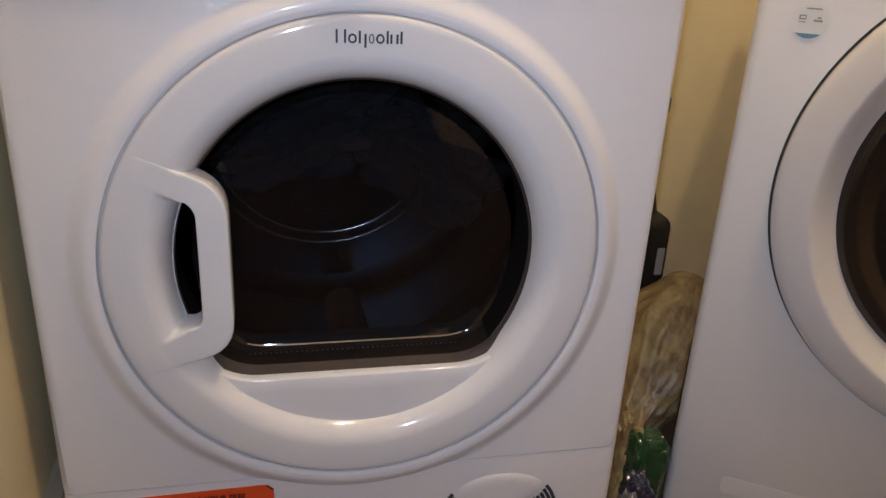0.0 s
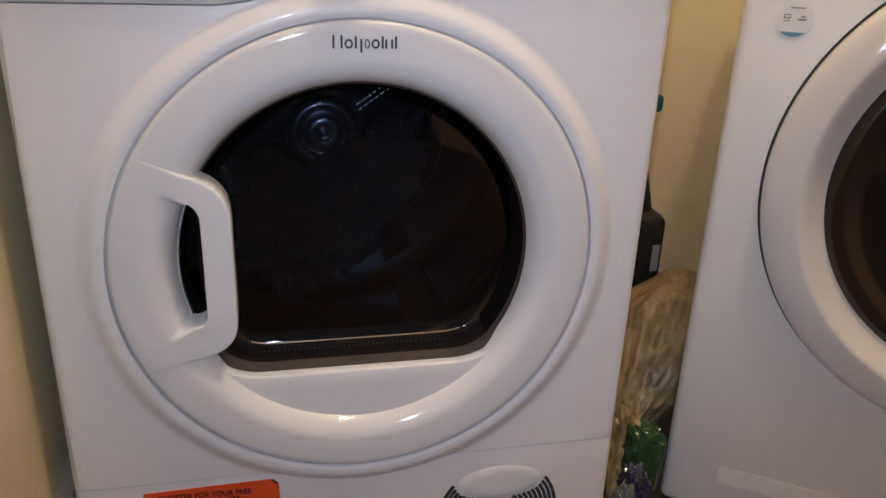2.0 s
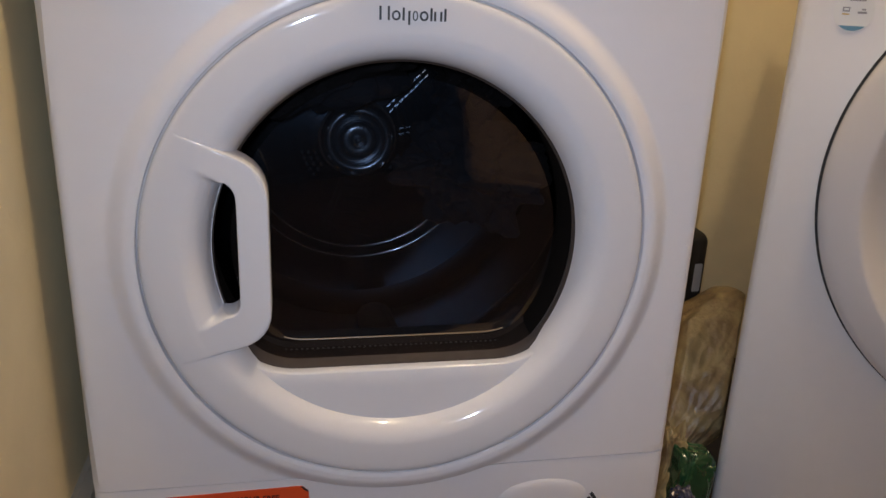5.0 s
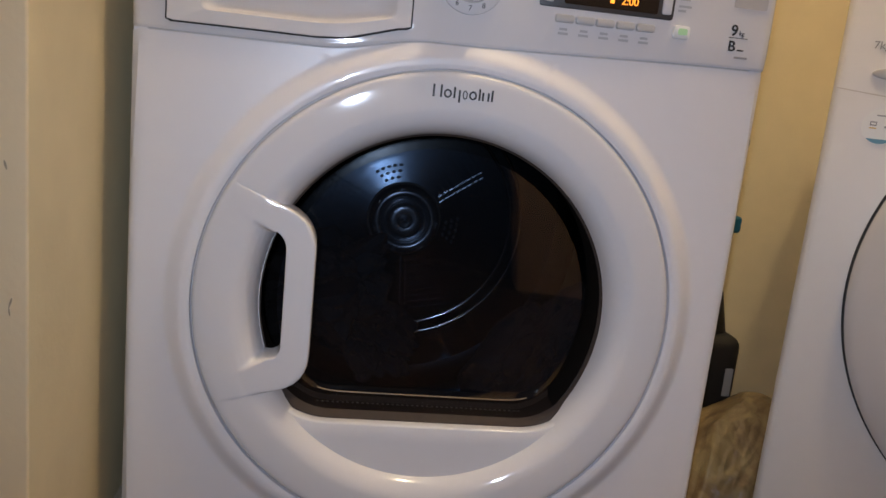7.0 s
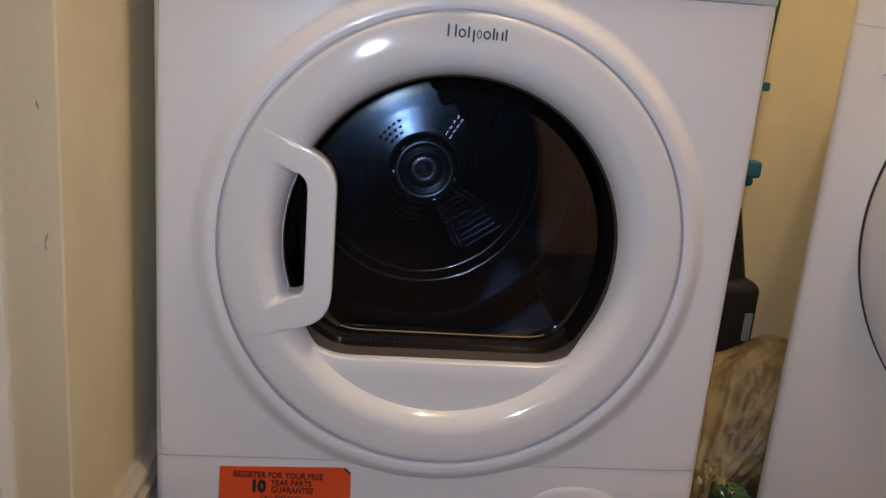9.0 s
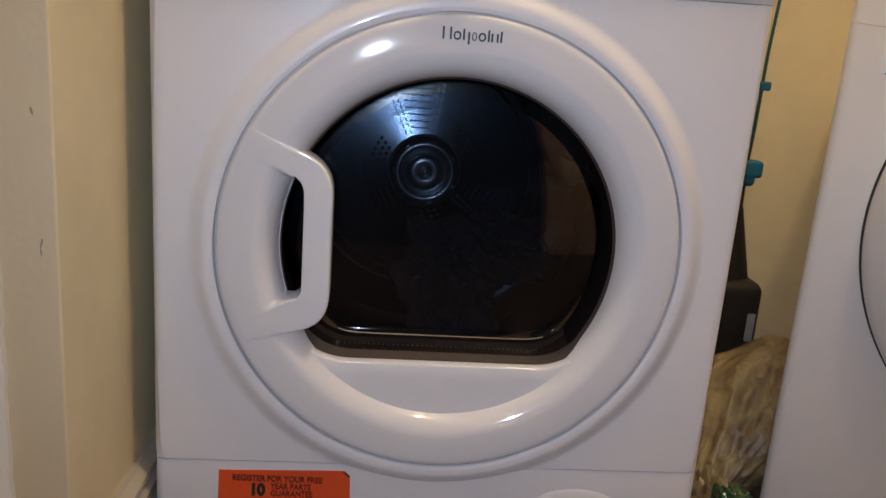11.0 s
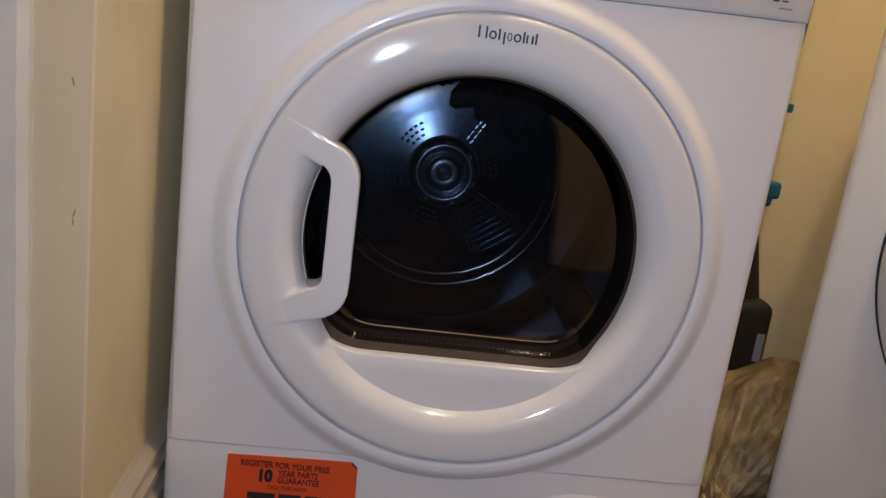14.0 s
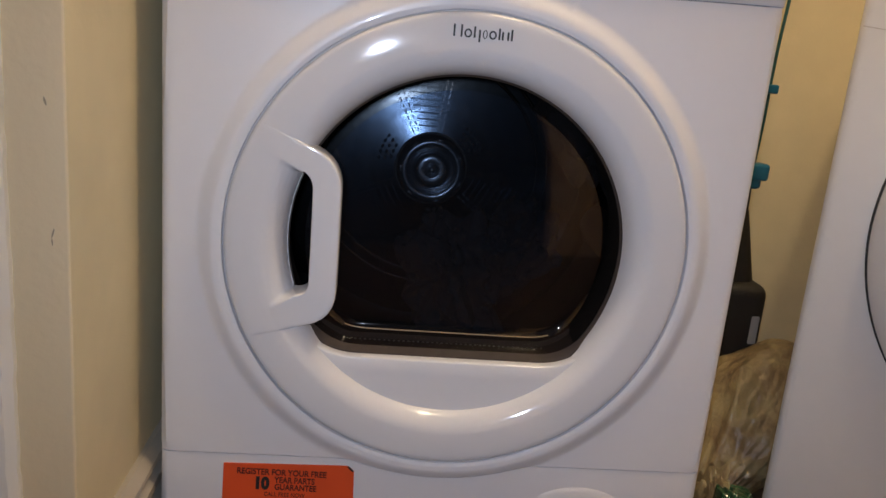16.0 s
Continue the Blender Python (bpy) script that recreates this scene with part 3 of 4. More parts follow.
lip = [(x, z) for x, z in ((-0.112 + 0.224 * k / 30, 0) for k in range(31))]
part("bowl_lip", grid([[(x, 0.0360 + 0.0010 * math.sin(u), 0.3326 + 0.0008 * math.cos(u) + 0.004 * abs(x / 0.112) ** 12) for x, z in lip] for u in np.linspace(0, 2 * math.pi, 9)]), TAN_LIP, door, "thin tan edge of the glass bowl")
bowl = [(d_shape(0.1592, 0.3318, 0.026), 0.0), (d_shape(0.1580, 0.3335, 0.026), 0.3), (d_shape(0.157, 0.3353, 0.027), 0.55), (d_shape(0.156, 0.3378, 0.028), 0.8), (d_shape(0.1545, 0.3408, 0.029), 1.0)]
rows = [[(x, 0.0372 + 0.0035 * f * (1 - smoothstep(0.355, 0.41, z)), z) for x, z in s] for s, f in bowl]
for k in (0.9, 0.75, 0.5, 0.25, 0.1):
    rows.append([(CX + (x - CX) * k, 0.0372 + (y - 0.0372) * k ** 3 + 0.003 * (1 - k), CZ + (z - CZ) * k) for x, y, z in rows[4]])
part("glass_pane", grid(rows, closed=True, fan=True), GLASS, door, "dark smoked glass pane").visible_shadow = False
part("inner_collar", ring([(0.19, 0.028), (0.186, 0.045), (0.178, 0.075), (0.182, 0.1), (0.2, 0.106)], CX, CZ, 96), RUBBER, door, "grey-brown plastic collar inside the door")
flt = part("filter_cover", grid([[(x, y, z + 11 * max(abs(x) - 0.1, 0) ** 2) for x in np.linspace(-0.142, 0.142, 41)] for y, z in ((0.030, 0.290), (0.031, 0.3045), (0.036, 0.3085), (0.06, 0.312), (0.062, 0.318), (0.085, 0.32), (0.1, 0.312))]), SEAL, door, "grey-brown lint filter cover under the glass")
bm = bmesh.new()
for k in range(44):
    bmesh.ops.create_icosphere(bm, subdivisions=1, radius=0.0016, matrix=Matrix.Translation((-0.116 + 0.0054 * k, 0.056, 0.3125)) @ Matrix.Diagonal((1, 1, 0.6, 1)))
tagged(part("filter_beads", bm, BEAD, flt, smooth=60), kind="stuff")
part("bulkhead", ring([(0.1985, 0.1065), (0.292, 0.1065), (0.292, 0.112), (0.1985, 0.112)], CX, CZ, 96), BLACK_PLASTIC, dryer)

# ---- drum ----
AXZ, D0, D1, DR = 0.44, 0.115, 0.525, 0.283
drum = thing("drum", "", "")
drum.parent = dryer
drum.matrix_basis = pose(0, 0, AXZ)
wall = [(DR, D0)]
for k in range(60):
    y = D0 + (D1 - D0 - 0.03) * (k + 1) / 60
    bead = 0.004 * math.exp(-((y - 0.33) / 0.008) ** 2)
    wall.append((DR - bead, y))
wall += [(DR - 0.012, D1 - 0.012), (DR - 0.03, D1 - 0.004)]
part("drum_wall", ring(wall, 0, 0, 120), STEEL_UNLIT, drum, "steel drum wall with two pressed beads, blackened for the unlit inside")
def plate_y(r):
    """The dished back plate with two pressed rings near its edge."""
    y = float(np.interp(r, [0.06, 0.08, 0.10, 0.13, 0.17, 0.21, DR - 0.03], [D1 - 0.01246, D1 - 0.01036, D1 - 0.0087, D1 - 0.0072, D1 - 0.0060, D1 - 0.0050, D1 - 0.004]))
    return y


part("rear_plate", ring([(r, plate_y(r)) for r in np.linspace(DR - 0.03, 0.06, 110)] + [(0.06, D1 - 0.005)], 0, 0, 120), STEEL, drum, "dished perforated steel back plate")
for r in (0.176, 0.194):
    part("pressed_ring", ring([(r + 0.0027 * math.cos(u), plate_y(r) + 0.0006 - 0.0027 * math.sin(u)) for u in np.linspace(0, math.pi, 9)], 0, 0, 120), STEEL_BRIGHT, drum, "polished pressed ring of the back plate")
hub = part("hub", ring(smooth_profile([(0.06208, D1 - 0.014), (0.0582, D1 - 0.027), (0.05044, D1 - 0.032), (0.04268, D1 - 0.03), (0.03929, D1 - 0.022), (0.03298, D1 - 0.022), (0.03104, D1 - 0.03), (0.02522, D1 - 0.034), (0.01358, D1 - 0.034), (0.01115, D1 - 0.026), (0.00582, D1 - 0.026), (0.00388, D1 - 0.033), (0.000485, D1 - 0.034)], 2), 0, 0, 64), HUB_GREY, drum)
hub.data.transform(Matrix.Diagonal((0.91, 1, 0.91, 1)))
for k in range(7):
    a = 2 * math.pi * k / 7 + 0.3
    clip = box(-0.0055, 0.0055, D1 - 0.0355, D1 - 0.03, -0.0011, 0.0011, 0.0006)
    clip.transform(Matrix.Rotation(-a, 4, "Y") @ Matrix.Translation((0.0505, 0, 0)) @ Matrix.Rotation(math.pi / 2, 4, "Y"))
    part("clip", clip, STEEL_BRIGHT, hub, "bright clip on the hub's rim")
# the back plate's pressings: louvred spokes, fine ribs beside them, round holes near the hub
def on_plate(angle, rad, side, lift=0.0):
    """The place on the back plate at a radius along an angle, moved sideways; x points outwards."""
    return Matrix.Rotation(-radians(angle), 4, "Y") @ Matrix.Translation((rad, plate_y(rad) - lift, side))


louvre_bm, rib_bm, hole_bm = bmesh.new(), bmesh.new(), bmesh.new()
for s in range(3):
    for spoke in ((-17, 17) if s == 1 else (-17,)):
        for k in range(8):
            for side in (-0.0042, 0.0042):
                m = on_plate(22 + 120 * s + spoke, 0.068 + 0.0105 * k + 0.2 * side, side, 0.0006) @ Matrix.Rotation(radians(-9), 4, "X") @ Matrix.Diagonal((0.0068, 0.0016, 0.0021, 1))
                bmesh.ops.create_cube(louvre_bm, size=1, matrix=m)
    for k in range(9):
        rad = 0.07 + 0.0105 * k
        bmesh.ops.create_cube(rib_bm, size=1, matrix=on_plate(22 + 120 * s, rad, 0, 0.0002) @ Matrix.Rotation(radians(10), 4, "Y") @ Matrix.Diagonal((0.0022, 0.0012, 2 * rad * math.tan(radians(12)), 1)))
    for row in range(3):
        for k in range(3 + row):
            m = on_plate(82 + 120 * s + (k - (2 + row) / 2) * (8.5 - row), 0.068 + 0.0095 * row, 0, 0.0002) @ Matrix.Rotation(math.pi / 2, 4, "X") @ Matrix.Diagonal((0.7, 1, 1, 1))
            bmesh.ops.create_cone(hole_bm, cap_ends=True, segments=10, radius1=0.0034, radius2=0.0034, depth=0.0008, matrix=m)
tagged(part("louvres", louvre_bm, HUB_GREY, drum, "bright pressed louvres in rows", smooth=0), kind="stuff")
tagged(part("ribs", rib_bm, STEEL, drum, smooth=0), kind="stuff")
tagged(part("air_holes", hole_bm, SLOT, drum, "dark round air holes", smooth=0), kind="stuff")
for s in range(3):
    a = radians(120 * s + 30)
    rows = []
    for k in range(12):
        y = D0 + 0.03 + (D1 - D0 - 0.07) * k / 11
        h = 0.05 * math.sin(math.pi * min(max((k + 0.6) / 12.2, 0), 1)) ** 0.4
        rows.append([(DR + 0.002 - h * math.cos(u) ** 1.0, y, 0.032 * math.sin(u) * (1.1 - 0.2 * k / 11)) for u in np.linspace(-math.pi / 2, math.pi / 2, 9)])
    bm = grid(rows)
    bm.transform(Matrix.Rotation(-a, 4, "Y"))
    part("lifter", bm, LIFTER, drum)
part("drum_housing", ring([(0.2925, 0.1125), (0.2925, 0.56), (0.001, 0.56)], CX, AXZ, 48), BLACK_PLASTIC, dryer)

# ---- control panel fittings ----
FY = -0.0031
drawer_out = [(-0.268, 0.6868), (-0.19, 0.6866), (-0.135, 0.6862), (-0.108, 0.688), (-0.083, 0.695), (-0.062, 0.701), (-0.05, 0.7025), (-0.0505, 0.786), (-0.268, 0.786)]
shrink = lambda pts, d: [(x + d * (1 if x < -0.16 else -1), z + d * (1 if z < 0.75 else -1)) for x, z in pts]
DX, DZ = -0.155, 0.742
drawer = part("water_drawer", grid([[(DX + poly_ray(drawer_out, 2 * math.pi * i / 200, DX, DZ) * k * math.cos(2 * math.pi * i / 200), y, DZ + poly_ray(drawer_out, 2 * math.pi * i / 200, DX, DZ) * k * math.sin(2 * math.pi * i / 200)) for i in range(200)] for k, y in ((1.0, 0.012), (1.0, FY - 0.0002), (0.96, FY - 0.0002), (0.96, 0.012))], closed=True), GAP, dryer, "white water tank drawer with a recessed grip")
grip_o = round_corners([(-0.237, 0.7005), (-0.16, 0.7), (-0.116, 0.7), (-0.066, 0.712), (-0.066, 0.774), (-0.237, 0.774)], [0.008, 0.01, 0.03, 0.006, 0.01, 0.01])
edge_o, rows = shrink(drawer_out, 0.0014), []
for pts, k, y in ((edge_o, 1, 0.012), (edge_o, 1, FY - 0.0008), (edge_o, 0.994, FY - 0.0016), (grip_o, 1.02, FY - 0.0016), (grip_o, 1.0, FY - 0.0006), (grip_o, 0.97, FY + 0.004), (grip_o, 0.9, FY + 0.011), (grip_o, 0.78, FY + 0.015), (grip_o, 0.4, FY + 0.016)):
    row = []
    for i in range(200):
        a = 2 * math.pi * i / 200
        r = poly_ray(pts, a, DX, DZ) * k
        row.append((DX + r * math.cos(a), y, DZ + r * math.sin(a)))
    rows.append(row)
part("drawer_front", grid(rows, closed=True, fan=True), PLASTIC, drawer, "white drawer front with a deep grip hollow")
knob = part("programme_knob", ring(smooth_profile([(0.03, -0.002), (0.03, -0.006), (0.0285, -0.008), (0.02, -0.009), (0.019, -0.022), (0.0175, -0.025), (0.0005, -0.025)], 2), 0.001, 0.7515, 48), PLASTIC, dryer, "white programme knob with numbers")
for k in range(12):
    a = radians(30 * k - 90)
    x, z = 0.001 + 0.0245 * math.cos(a), 0.7515 + 0.0245 * math.sin(a)
    words("number", str((k + 6) % 12 + 1), 0.0065, Matrix.Translation((x - 0.002, -0.0088, z - 0.002)) @ pose(0, 0, 0, 90), BLACK_PRINT, knob)
disp = part("display", plate(rounded(0.065, 0.194, 0.7375, 0.785, 0.003), FY - 0.0022, 0.005, 0.0008), DARK_FRAME, dryer, "black display with amber digits in a grey frame")
part("screen", plate(rounded(0.088, 0.178, 0.7415, 0.778, 0.002), FY - 0.0028, FY), DISPLAY, disp)
words("digits", "2:00", 0.0098, pose(0.1415, FY - 0.0031, 0.7465, 90), AMBER, disp)
part("icon", plate([(0.131, 0.7465), (0.135, 0.7465), (0.135, 0.753), (0.131, 0.753)], FY - 0.0033, FY - 0.0027), AMBER, disp)
for x in (0.069, 0.182):
    part("side_key", plate(rounded(x, x + 0.009, 0.742, 0.775, 0.002), FY - 0.0045, FY, 0.0008), PLASTIC, disp)
for k in range(5):
    x = 0.0815 + 0.0196 * k
    b = part("button", plate(rounded(x, x + 0.0178, 0.7245, 0.7315, 0.0022), FY - 0.0042, FY, 0.0012), BUTTON, dryer)
    part("button_gap", plate(rounded(x - 0.0003, x + 0.0183, 0.7242, 0.7321, 0.0025), FY - 0.0006, FY + 0.001), GAP_GREY, dryer)
    for j, w in enumerate((0.0075, 0.0095)):
        part("legend_bar", plate([(x + 0.009 - w / 2, 0.7175 - 0.004 * j), (x + 0.009 + w / 2, 0.7175 - 0.004 * j), (x + 0.009 + w / 2, 0.7197 - 0.004 * j), (x + 0.009 - w / 2, 0.7197 - 0.004 * j)], FY - 0.0005, FY), mat("legend", (0.45, 0.45, 0.46), 0.6) if k == 0 and j == 0 else bpy.data.materials["legend"], dryer)
key = part("start_key", plate(rounded(0.196, 0.2125, 0.722, 0.734, 0.003), FY - 0.003, FY, 0.001), LABEL_WHITE, dryer, "start key with a green light")
part("light", plate(rounded(0.2005, 0.2095, 0.7255, 0.7315, 0.002), FY - 0.0034, FY - 0.002), GREEN_GLOW, key)
for x0, x1, z0, z1 in ((0.1985, 0.211, 0.7505, 0.7525), (0.1985, 0.206, 0.7465, 0.7485), (0.1985, 0.209, 0.757, 0.759)):
    part("legend_bar", plate([(x0, z0), (x1, z0), (x1, z1), (x0, z1)], FY - 0.0005, FY), bpy.data.materials["legend"], dryer)
part("badge", plate(rounded(0.253, 0.286, 0.7565, 0.785, 0.002), FY - 0.0008, FY), BUTTON, dryer, "grey badge on the control panel")
rating = part("rating_mark", box(0.2525, 0.2715, FY - 0.0005, FY + 0.0005, 0.7286, 0.7292), BLACK_PRINT, dryer)
words("print", "9", 0.0145, pose(0.2535, FY - 0.0006, 0.7308, 90), BLACK_PRINT, rating, weight=0.0002)
words("print", "kg", 0.006, pose(0.262, FY - 0.0006, 0.7315, 90), BLACK_PRINT, rating)
words("print", "B", 0.0135, pose(0.2528, FY - 0.0006, 0.7165, 90), BLACK_PRINT, rating, weight=0.0002)
part("fine_print", plate([(0.2625, 0.717), (0.269, 0.717), (0.269, 0.7183), (0.2625, 0.7183)], FY - 0.0006, FY), BLACK_PRINT, rating)
part("fine_print", plate([(0.261, 0.71), (0.274, 0.71), (0.274, 0.7118), (0.261, 0.7118)], FY - 0.0006, FY), GREY_PRINT, rating)

# ---- washing machine, turned towards the room ----
washer = thing("washing_machine", "white front-loading washing machine with a round door", "washing machine", pose(0.4613, 0.1475, 0, 0, 0, -WASHER_TURN))
WW, WD, WC, WCZ = 0.66, 0.46, 0.352, 0.473
part("body", box(0, WW, 0.0, WD, -0.037, 0.815, 0.012, 4), WASHER_WHITE, washer)
for x in (0.06, WW - 0.06):
    for y in (0.06, WD - 0.06):
        part("foot", box(x - 0.02, x + 0.02, y - 0.02, y + 0.02, FLOOR_Z, -0.034, 0.004), BLACK_PLASTIC, washer)
seam = [(u, 0.7025 - 0.118 * u * (1 - u / 0.7)) for u in np.linspace(0.004, WW - 0.004, 40)]
part("fascia_seam", grid([[(u, -0.0006, z - h) for u, z in seam] for h in (0, 0.0014)]), GAP_GREY, washer)
wd = thing("porthole", "", "")
wd.parent = washer
part("porthole_ring", ring(smooth_profile([(0.2935, 0.0), (0.2935, -0.010), (0.2915, -0.017), (0.284, -0.0225), (0.27, -0.0265), (0.256, -0.029), (0.249, -0.0285), (0.241, -0.022), (0.232, -0.013), (0.2225, -0.005), (0.217, -0.001)]), WC, WCZ, 140), PLASTIC, wd)
part("porthole_gap", ring([(0.2965, -0.0005), (0.2965, -0.0025), (0.29, -0.0025)], WC, WCZ, 120), GAP, wd)
part("porthole_rim", ring(smooth_profile([(0.2215, -0.004), (0.211, -0.011), (0.198, -0.010), (0.184, -0.005), (0.176, -0.004)]), WC, WCZ, 110), WALL_DARK, wd, "dark grey rim of the glass")
part("porthole_glass", ring(smooth_profile([(0.18, -0.0045), (0.15, -0.009), (0.1, -0.013), (0.05, -0.015), (0.001, -0.016)]), WC, WCZ, 80), DISPLAY, wd, "dark glass bowl")
part("filter_flap", plate(rounded(0.074, 0.26, 0.016, 0.043, 0.006), -0.0003, 0.003), WASHER_WHITE, washer)
lab = part("energy_label", plate(oval(0.058, 0.661, 0.0205, 0.0205), -0.0008, 0.001), LABEL_WHITE, washer, "round white label with small print")
part("label_arc", plate([(0.058 + 0.0195 * math.cos(a), 0.661 + 0.0195 * math.sin(a)) for a in np.linspace(math.pi * 1.26, math.pi * 1.74, 14)], -0.0013, -0.0004), BLUE_PRINT, lab)
part("print_bar", plate([(0.052, 0.673), (0.068, 0.673), (0.068, 0.6744), (0.052, 0.6744)], -0.0013, -0.0004), GREY_PRINT, lab)
for x0, x1, z0, z1, m in ((0.0462, 0.0535, 0.6615, 0.6665, GREY_PRINT), (0.0475, 0.0525, 0.663, 0.6652, LABEL_WHITE), (0.0462, 0.0535, 0.6583, 0.6596, ORANGE_PRINT), (0.0615, 0.0705, 0.660, 0.6622, GREY_PRINT), (0.065, 0.069, 0.6635, 0.6652, GREY_PRINT)):
    part("print_bar", plate([(x0, z0), (x1, z0), (x1, z1), (x0, z1)], -0.0013 - (0.0003 if m == LABEL_WHITE else 0), -0.0004), m, lab)
words("rating_print", "7kg A", 0.0125, pose(0.034, -0.0008, 0.748, 90), GREY_PRINT, washer)
part("fascia_grip", plate(oval(0.062, 0.7205, 0.024, 0.0065), -0.003, 0.001, 0.001), BUTTON, washer)

# ---- things in the gap ----
def crumple(name, cx, cy, cz, rx, ry, rz, material, label, category, seed, rough=0.25, tilt=0.0, boxy=1.0):
    bm = bmesh.new()
    bmesh.ops.create_icosphere(bm, subdivisions=5, radius=1)
    for v in bm.verts:
        p = v.co.copy()
        q = p * 1.7 + Vector((seed * 7.3, seed * 3.1, seed))
        crease = abs(noise.noise(q * 0.8)) * 1.3 + abs(noise.noise(q * 1.9)) * 0.7 + abs(noise.noise(q * 4.0)) * 0.15
        k = 1 + rough * (crease - 0.6)
        p = Vector([math.copysign(abs(c) ** boxy, c) for c in p])
        v.co = Vector((p.x * rx * k, p.y * ry * k, p.z * rz * k))
    bm.transform(Matrix.Rotation(radians(tilt), 4, "Y"))
    lo = min(v.co.z for v in bm.verts)
    bm.transform(Matrix.Translation((cx, cy, cz if cz is not None else FLOOR_Z - lo)))
    o = part(name, bm, material, None, smooth=22)
    return tagged(o, label, category)


def sack(bag):
    """A half-full clear sack slumped between the machines: high at the back, running down to its lower front."""
    bm = bmesh.new()
    bmesh.ops.create_icosphere(bm, subdivisions=6, radius=1)
    along, across = Vector((0.54, 0.45, 0.66)).normalized(), Vector((0.64, -0.77, 0.0)).normalized()
    out = along.cross(across).normalized()
    for v in bm.verts:
        p = v.co.copy()
        a, b, c = p.z, p.x, p.y
        q = Vector((b * 1.3 + 0.4 * a, c * 1.3, a * 0.7))
        fold = 0.42 * abs(noise.noise(q * 1.2 + Vector((3, 1, 7)))) + 0.1 * abs(noise.noise(q * 2.9 + Vector((9, 4, 2)))) + 0.09 * abs(noise.noise(p * 6))
        k = 1.12 - fold
        width = 0.28 + 0.72 * smoothstep(-0.75, 0.55, a)
        place = along * (0.215 * a) + across * (0.1 * b * k * width) + out * (0.075 * c * k * width)
        # squeezed between the sides of the two machines
        x, y = place.x + bag.location.x, place.y + bag.location.y
        push = max(0.0, (x - 0.4613) * 0.829 - (y - 0.1475) * 0.559 + 0.004)
        x, y = max(x - push * 0.829, 0.302), y + push * 0.559
        v.co = Vector((x - bag.location.x, y - bag.location.y, max(place.z + 0.118, 0.001)))
    return part("sack", bm, BAG, bag, smooth=60)


bag = thing("plastic_bag", "crumpled yellowish clear plastic sack between the machines", "bag")
bag.location = (0.482, 0.30, FLOOR_Z)
sack(bag)
loose = crumple("loose_end", -0.068, -0.10, 0.07, 0.02, 0.05, 0.082, BAG, "", "", 3, 0.5, 8)
loose.parent = bag
crumple("green_packet", 0.43, 0.165, None, 0.028, 0.03, 0.066, PACK_GREEN, "green glossy plastic packet on the floor", "packet", 5, 0.16, 6, 0.55)
crumple("blue_packet", 0.398, 0.105, None, 0.022, 0.024, 0.05, PACK_BLUE, "dark blue and clear shiny plastic packet", "packet", 8, 0.3, -8, 0.7)
crumple("clear_packet", 0.371, 0.085, None, 0.017, 0.022, 0.048, PACK_WHITE, "crinkled clear plastic wrapper", "packet", 11, 0.5)

# dark washing tumbling in the drum
garments = []
for k, (rx, ry, rz) in enumerate(((0.1, 0.085, 0.072), (0.075, 0.09, 0.055), (0.12, 0.075, 0.052))):
    g = crumple("garment", 0, 0, 0, rx, ry, rz, CLOTH, "crumpled dark garment tumbling inside the dryer drum", "garment", 17 + 4 * k, 0.55)
    tagged(g, group="washing in the drum")
    garments.append(g)

# upright vacuum cleaner leaning on the wall behind the dryer: black bin, tube, teal catches
vac = thing("vacuum_cleaner", "black upright vacuum cleaner with teal catches against the wall", "vacuum cleaner", pose(0.532, 0.52, FLOOR_Z))
part("body", box(-0.06, 0.062, -0.05, 0.05, 0.03, 0.338, 0.02, 4), BLACK_PLASTIC, vac)
part("floor_head", box(-0.1, 0.075, -0.09, 0.07, 0.0, 0.045, 0.015, 3), BLACK_PLASTIC, vac)
part("rating_label", plate(rounded(0.036, 0.05, 0.235, 0.285, 0.002), -0.0512, -0.049), GREY_PRINT, vac, "small grey label")
bm = grid([[(0.002 + (0.048 - 0.03 * t) * math.cos(a), 0.0 + 0.03 * (1 - 0.6 * t) * math.sin(a), 0.33 + 0.13 * t) for a in np.linspace(0, 2 * math.pi, 17)[:-1]] for t in np.linspace(0, 1, 6)], closed=True)
part("neck", bm, BLACK_PLASTIC, vac)
bm = grid([[(0.008 + 0.011 * math.cos(a) + 0.012 * t, 0.011 * math.sin(a) + 0.05 * t, 0.43 + 0.42 * t) for a in np.linspace(0, 2 * math.pi, 13)[:-1]] for t in np.linspace(0, 1, 8)], closed=True)
part("tube", bm, BLACK_PLASTIC, vac)
part("catch", join(box(0.0, 0.040, -0.012, 0.02, 0.512, 0.541, 0.006, 3), box(-0.004, 0.031, -0.008, 0.018, 0.497, 0.522, 0.007, 3)), TEAL, vac, "teal plastic catch")
# thin teal power cord hanging beside the tube
part("cord", grid([[(0.0195 + 0.0115 * t + 0.0012 * math.sin(9 * t) + 0.0028 * math.cos(a), 0.012 + 0.0028 * math.sin(a), 0.53 + 0.36 * t) for a in np.linspace(0, 2 * math.pi, 9)[:-1]] for t in np.linspace(0, 1, 30)], closed=True), GREEN_DARK, vac, "thin dark teal cord")
part("catch", box(0.006, 0.037, 0.005, 0.03, 0.657, 0.672, 0.003), TEAL, vac, "teal plastic catch")
part("clip", box(0.0, 0.02, 0.0, 0.02, 0.565, 0.578, 0.003), GREEN_DARK, vac)

# ceiling lamp over the machines
cl = thing("ceiling_lamp", "round opal glass ceiling lamp, lit", "ceiling lamp", pose(BULB[0], BULB[1], CEIL))
part("lamp_base", box(-0.06, 0.06, -0.06, 0.06, -0.02, 0.0, 0.008), GLOSS_WHITE, cl)

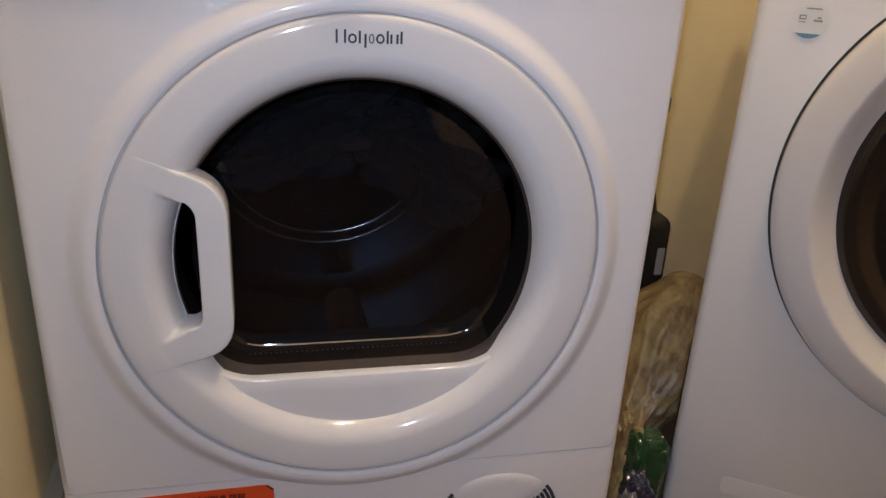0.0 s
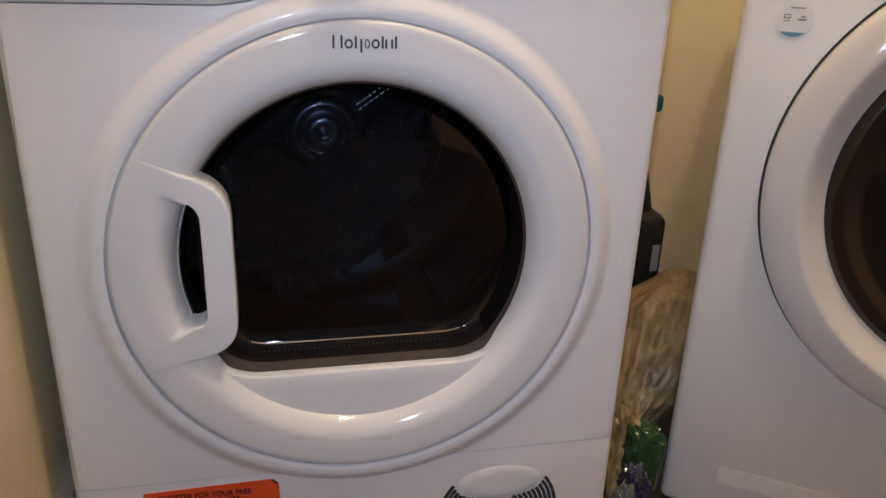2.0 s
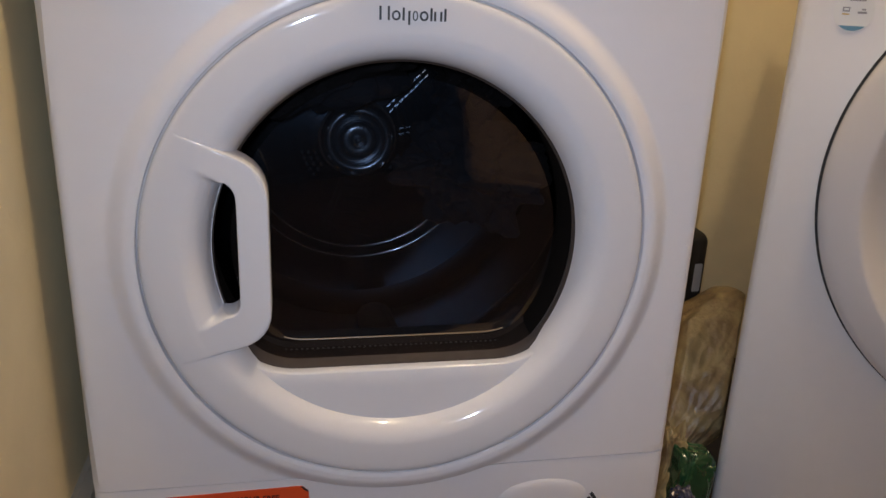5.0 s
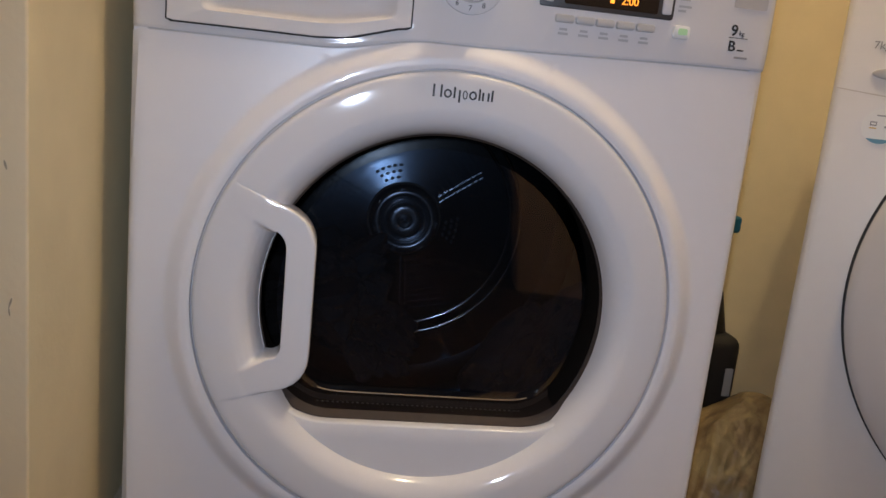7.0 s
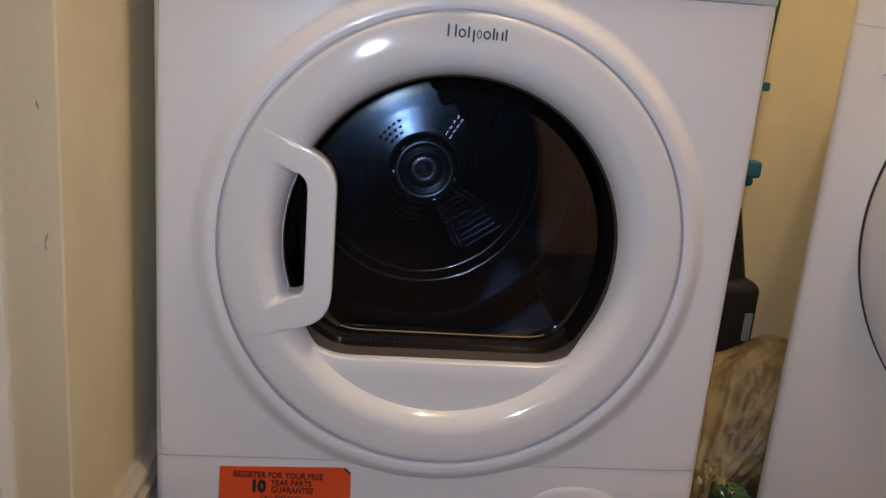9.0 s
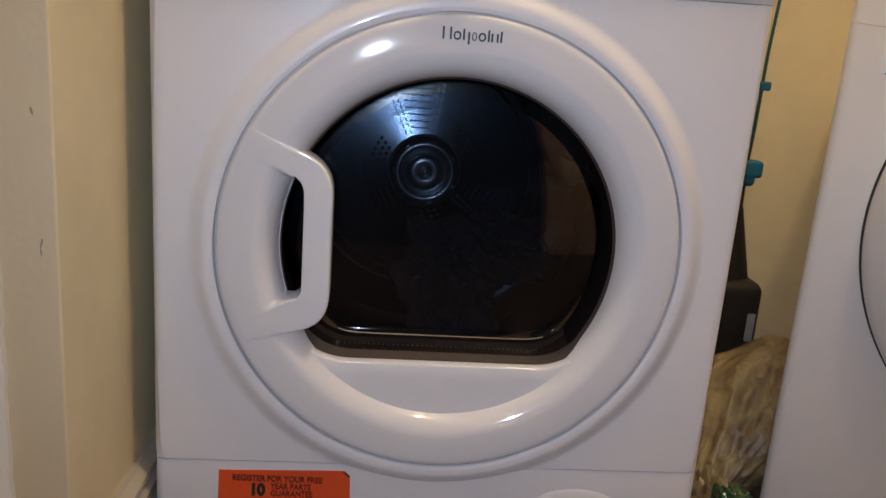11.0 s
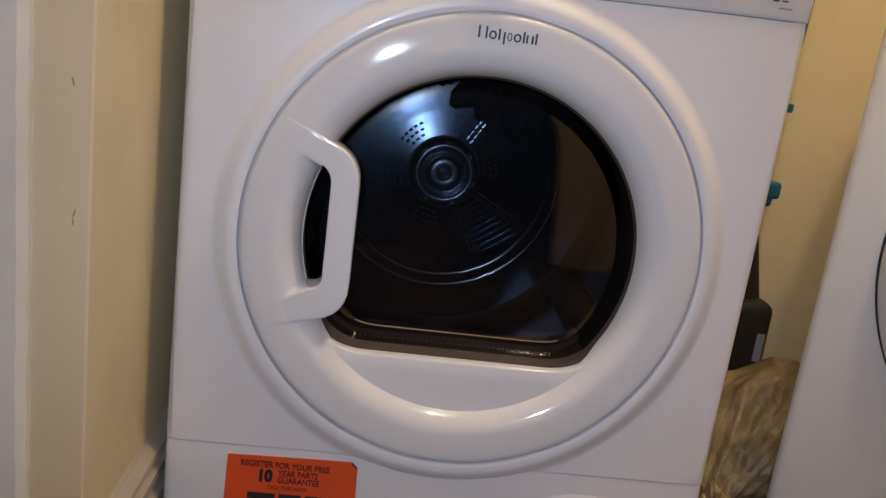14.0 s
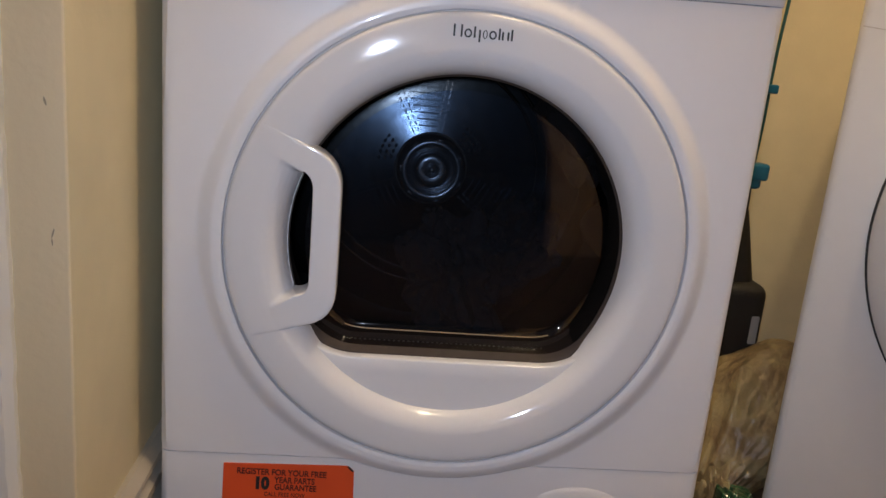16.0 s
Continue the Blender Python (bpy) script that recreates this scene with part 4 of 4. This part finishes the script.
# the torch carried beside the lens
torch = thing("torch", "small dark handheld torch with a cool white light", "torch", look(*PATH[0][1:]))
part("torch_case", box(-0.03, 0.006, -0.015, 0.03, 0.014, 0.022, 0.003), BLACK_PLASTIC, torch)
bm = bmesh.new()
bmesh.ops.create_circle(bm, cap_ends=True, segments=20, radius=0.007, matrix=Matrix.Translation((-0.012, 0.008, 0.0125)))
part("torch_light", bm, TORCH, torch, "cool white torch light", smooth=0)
# unseen tube, set off centre, added to narrow the beam and lean it right
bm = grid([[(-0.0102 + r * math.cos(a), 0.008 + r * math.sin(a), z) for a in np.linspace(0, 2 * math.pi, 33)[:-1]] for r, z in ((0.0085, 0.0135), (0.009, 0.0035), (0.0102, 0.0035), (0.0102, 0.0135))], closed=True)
part("beam_tube", bm, BLACK_PLASTIC, torch, "short black tube added round the torch light to narrow its beam")
bulb = part("lamp_globe", ring(smooth_profile([(0.001, -0.05), (0.03, -0.042), (0.046, -0.02), (0.05, 0.0), (0.046, 0.02), (0.03, 0.04), (0.02, 0.045)]), 0, 0, 24), SHADE, cl, "opal glass globe")
bulb.matrix_basis = pose(0, 0, -0.13, -90)
bulb.visible_shadow = False
part("lamp_stem", box(-0.008, 0.008, -0.008, 0.008, -0.09, -0.019), GLOSS_WHITE, cl)


# ---- movement ----
def motions():
    """The drum turns steadily, forty-eight turns a minute; the torch goes with the camera."""
    rows = []
    for k in range(161):
        t = k / 10
        rows.append((t, pose(0, 0, AXZ, 0, DRUM_START + DRUM_SPEED * t, 0)))
    walk(drum, rows)
    # the washing is carried up one side and falls over to the other
    for g, lag, reach, depth, spin in ((garments[0], 0.0, 0.14, 0.35, 250.0), (garments[1], 40.0, 0.155, 0.39, 310.0)):
        rows = []
        for k in range(161):
            a = -3.6 + lag - 432.0 * k / 10
            r = reach * (1 + 0.48 * max(0.0, math.sin(radians(a))))
            rows.append((k / 10, pose(r * math.cos(radians(a)), depth, AXZ + r * math.sin(radians(a)), 0, 30 + spin * k / 10, 0)))
        walk(g, rows)
    # a larger piece first rolls close behind the door, then spreads out against the drum wall
    rows = []
    for k in range(161):
        t = k / 10
        a = 90.0 - 432.0 * (t - 0.04)
        far = smoothstep(4.2, 5.7, t)
        r = 0.055 + 0.168 * far
        rows.append((t, pose(r * math.cos(radians(a)) - 0.02 * (1 - far), 0.25, AXZ + 0.012 * (1 - far) + r * math.sin(radians(a)), 0, 432.0 * (t - 0.04), 0)))
    walk(garments[2], rows)
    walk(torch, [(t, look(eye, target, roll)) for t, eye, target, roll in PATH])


motions()
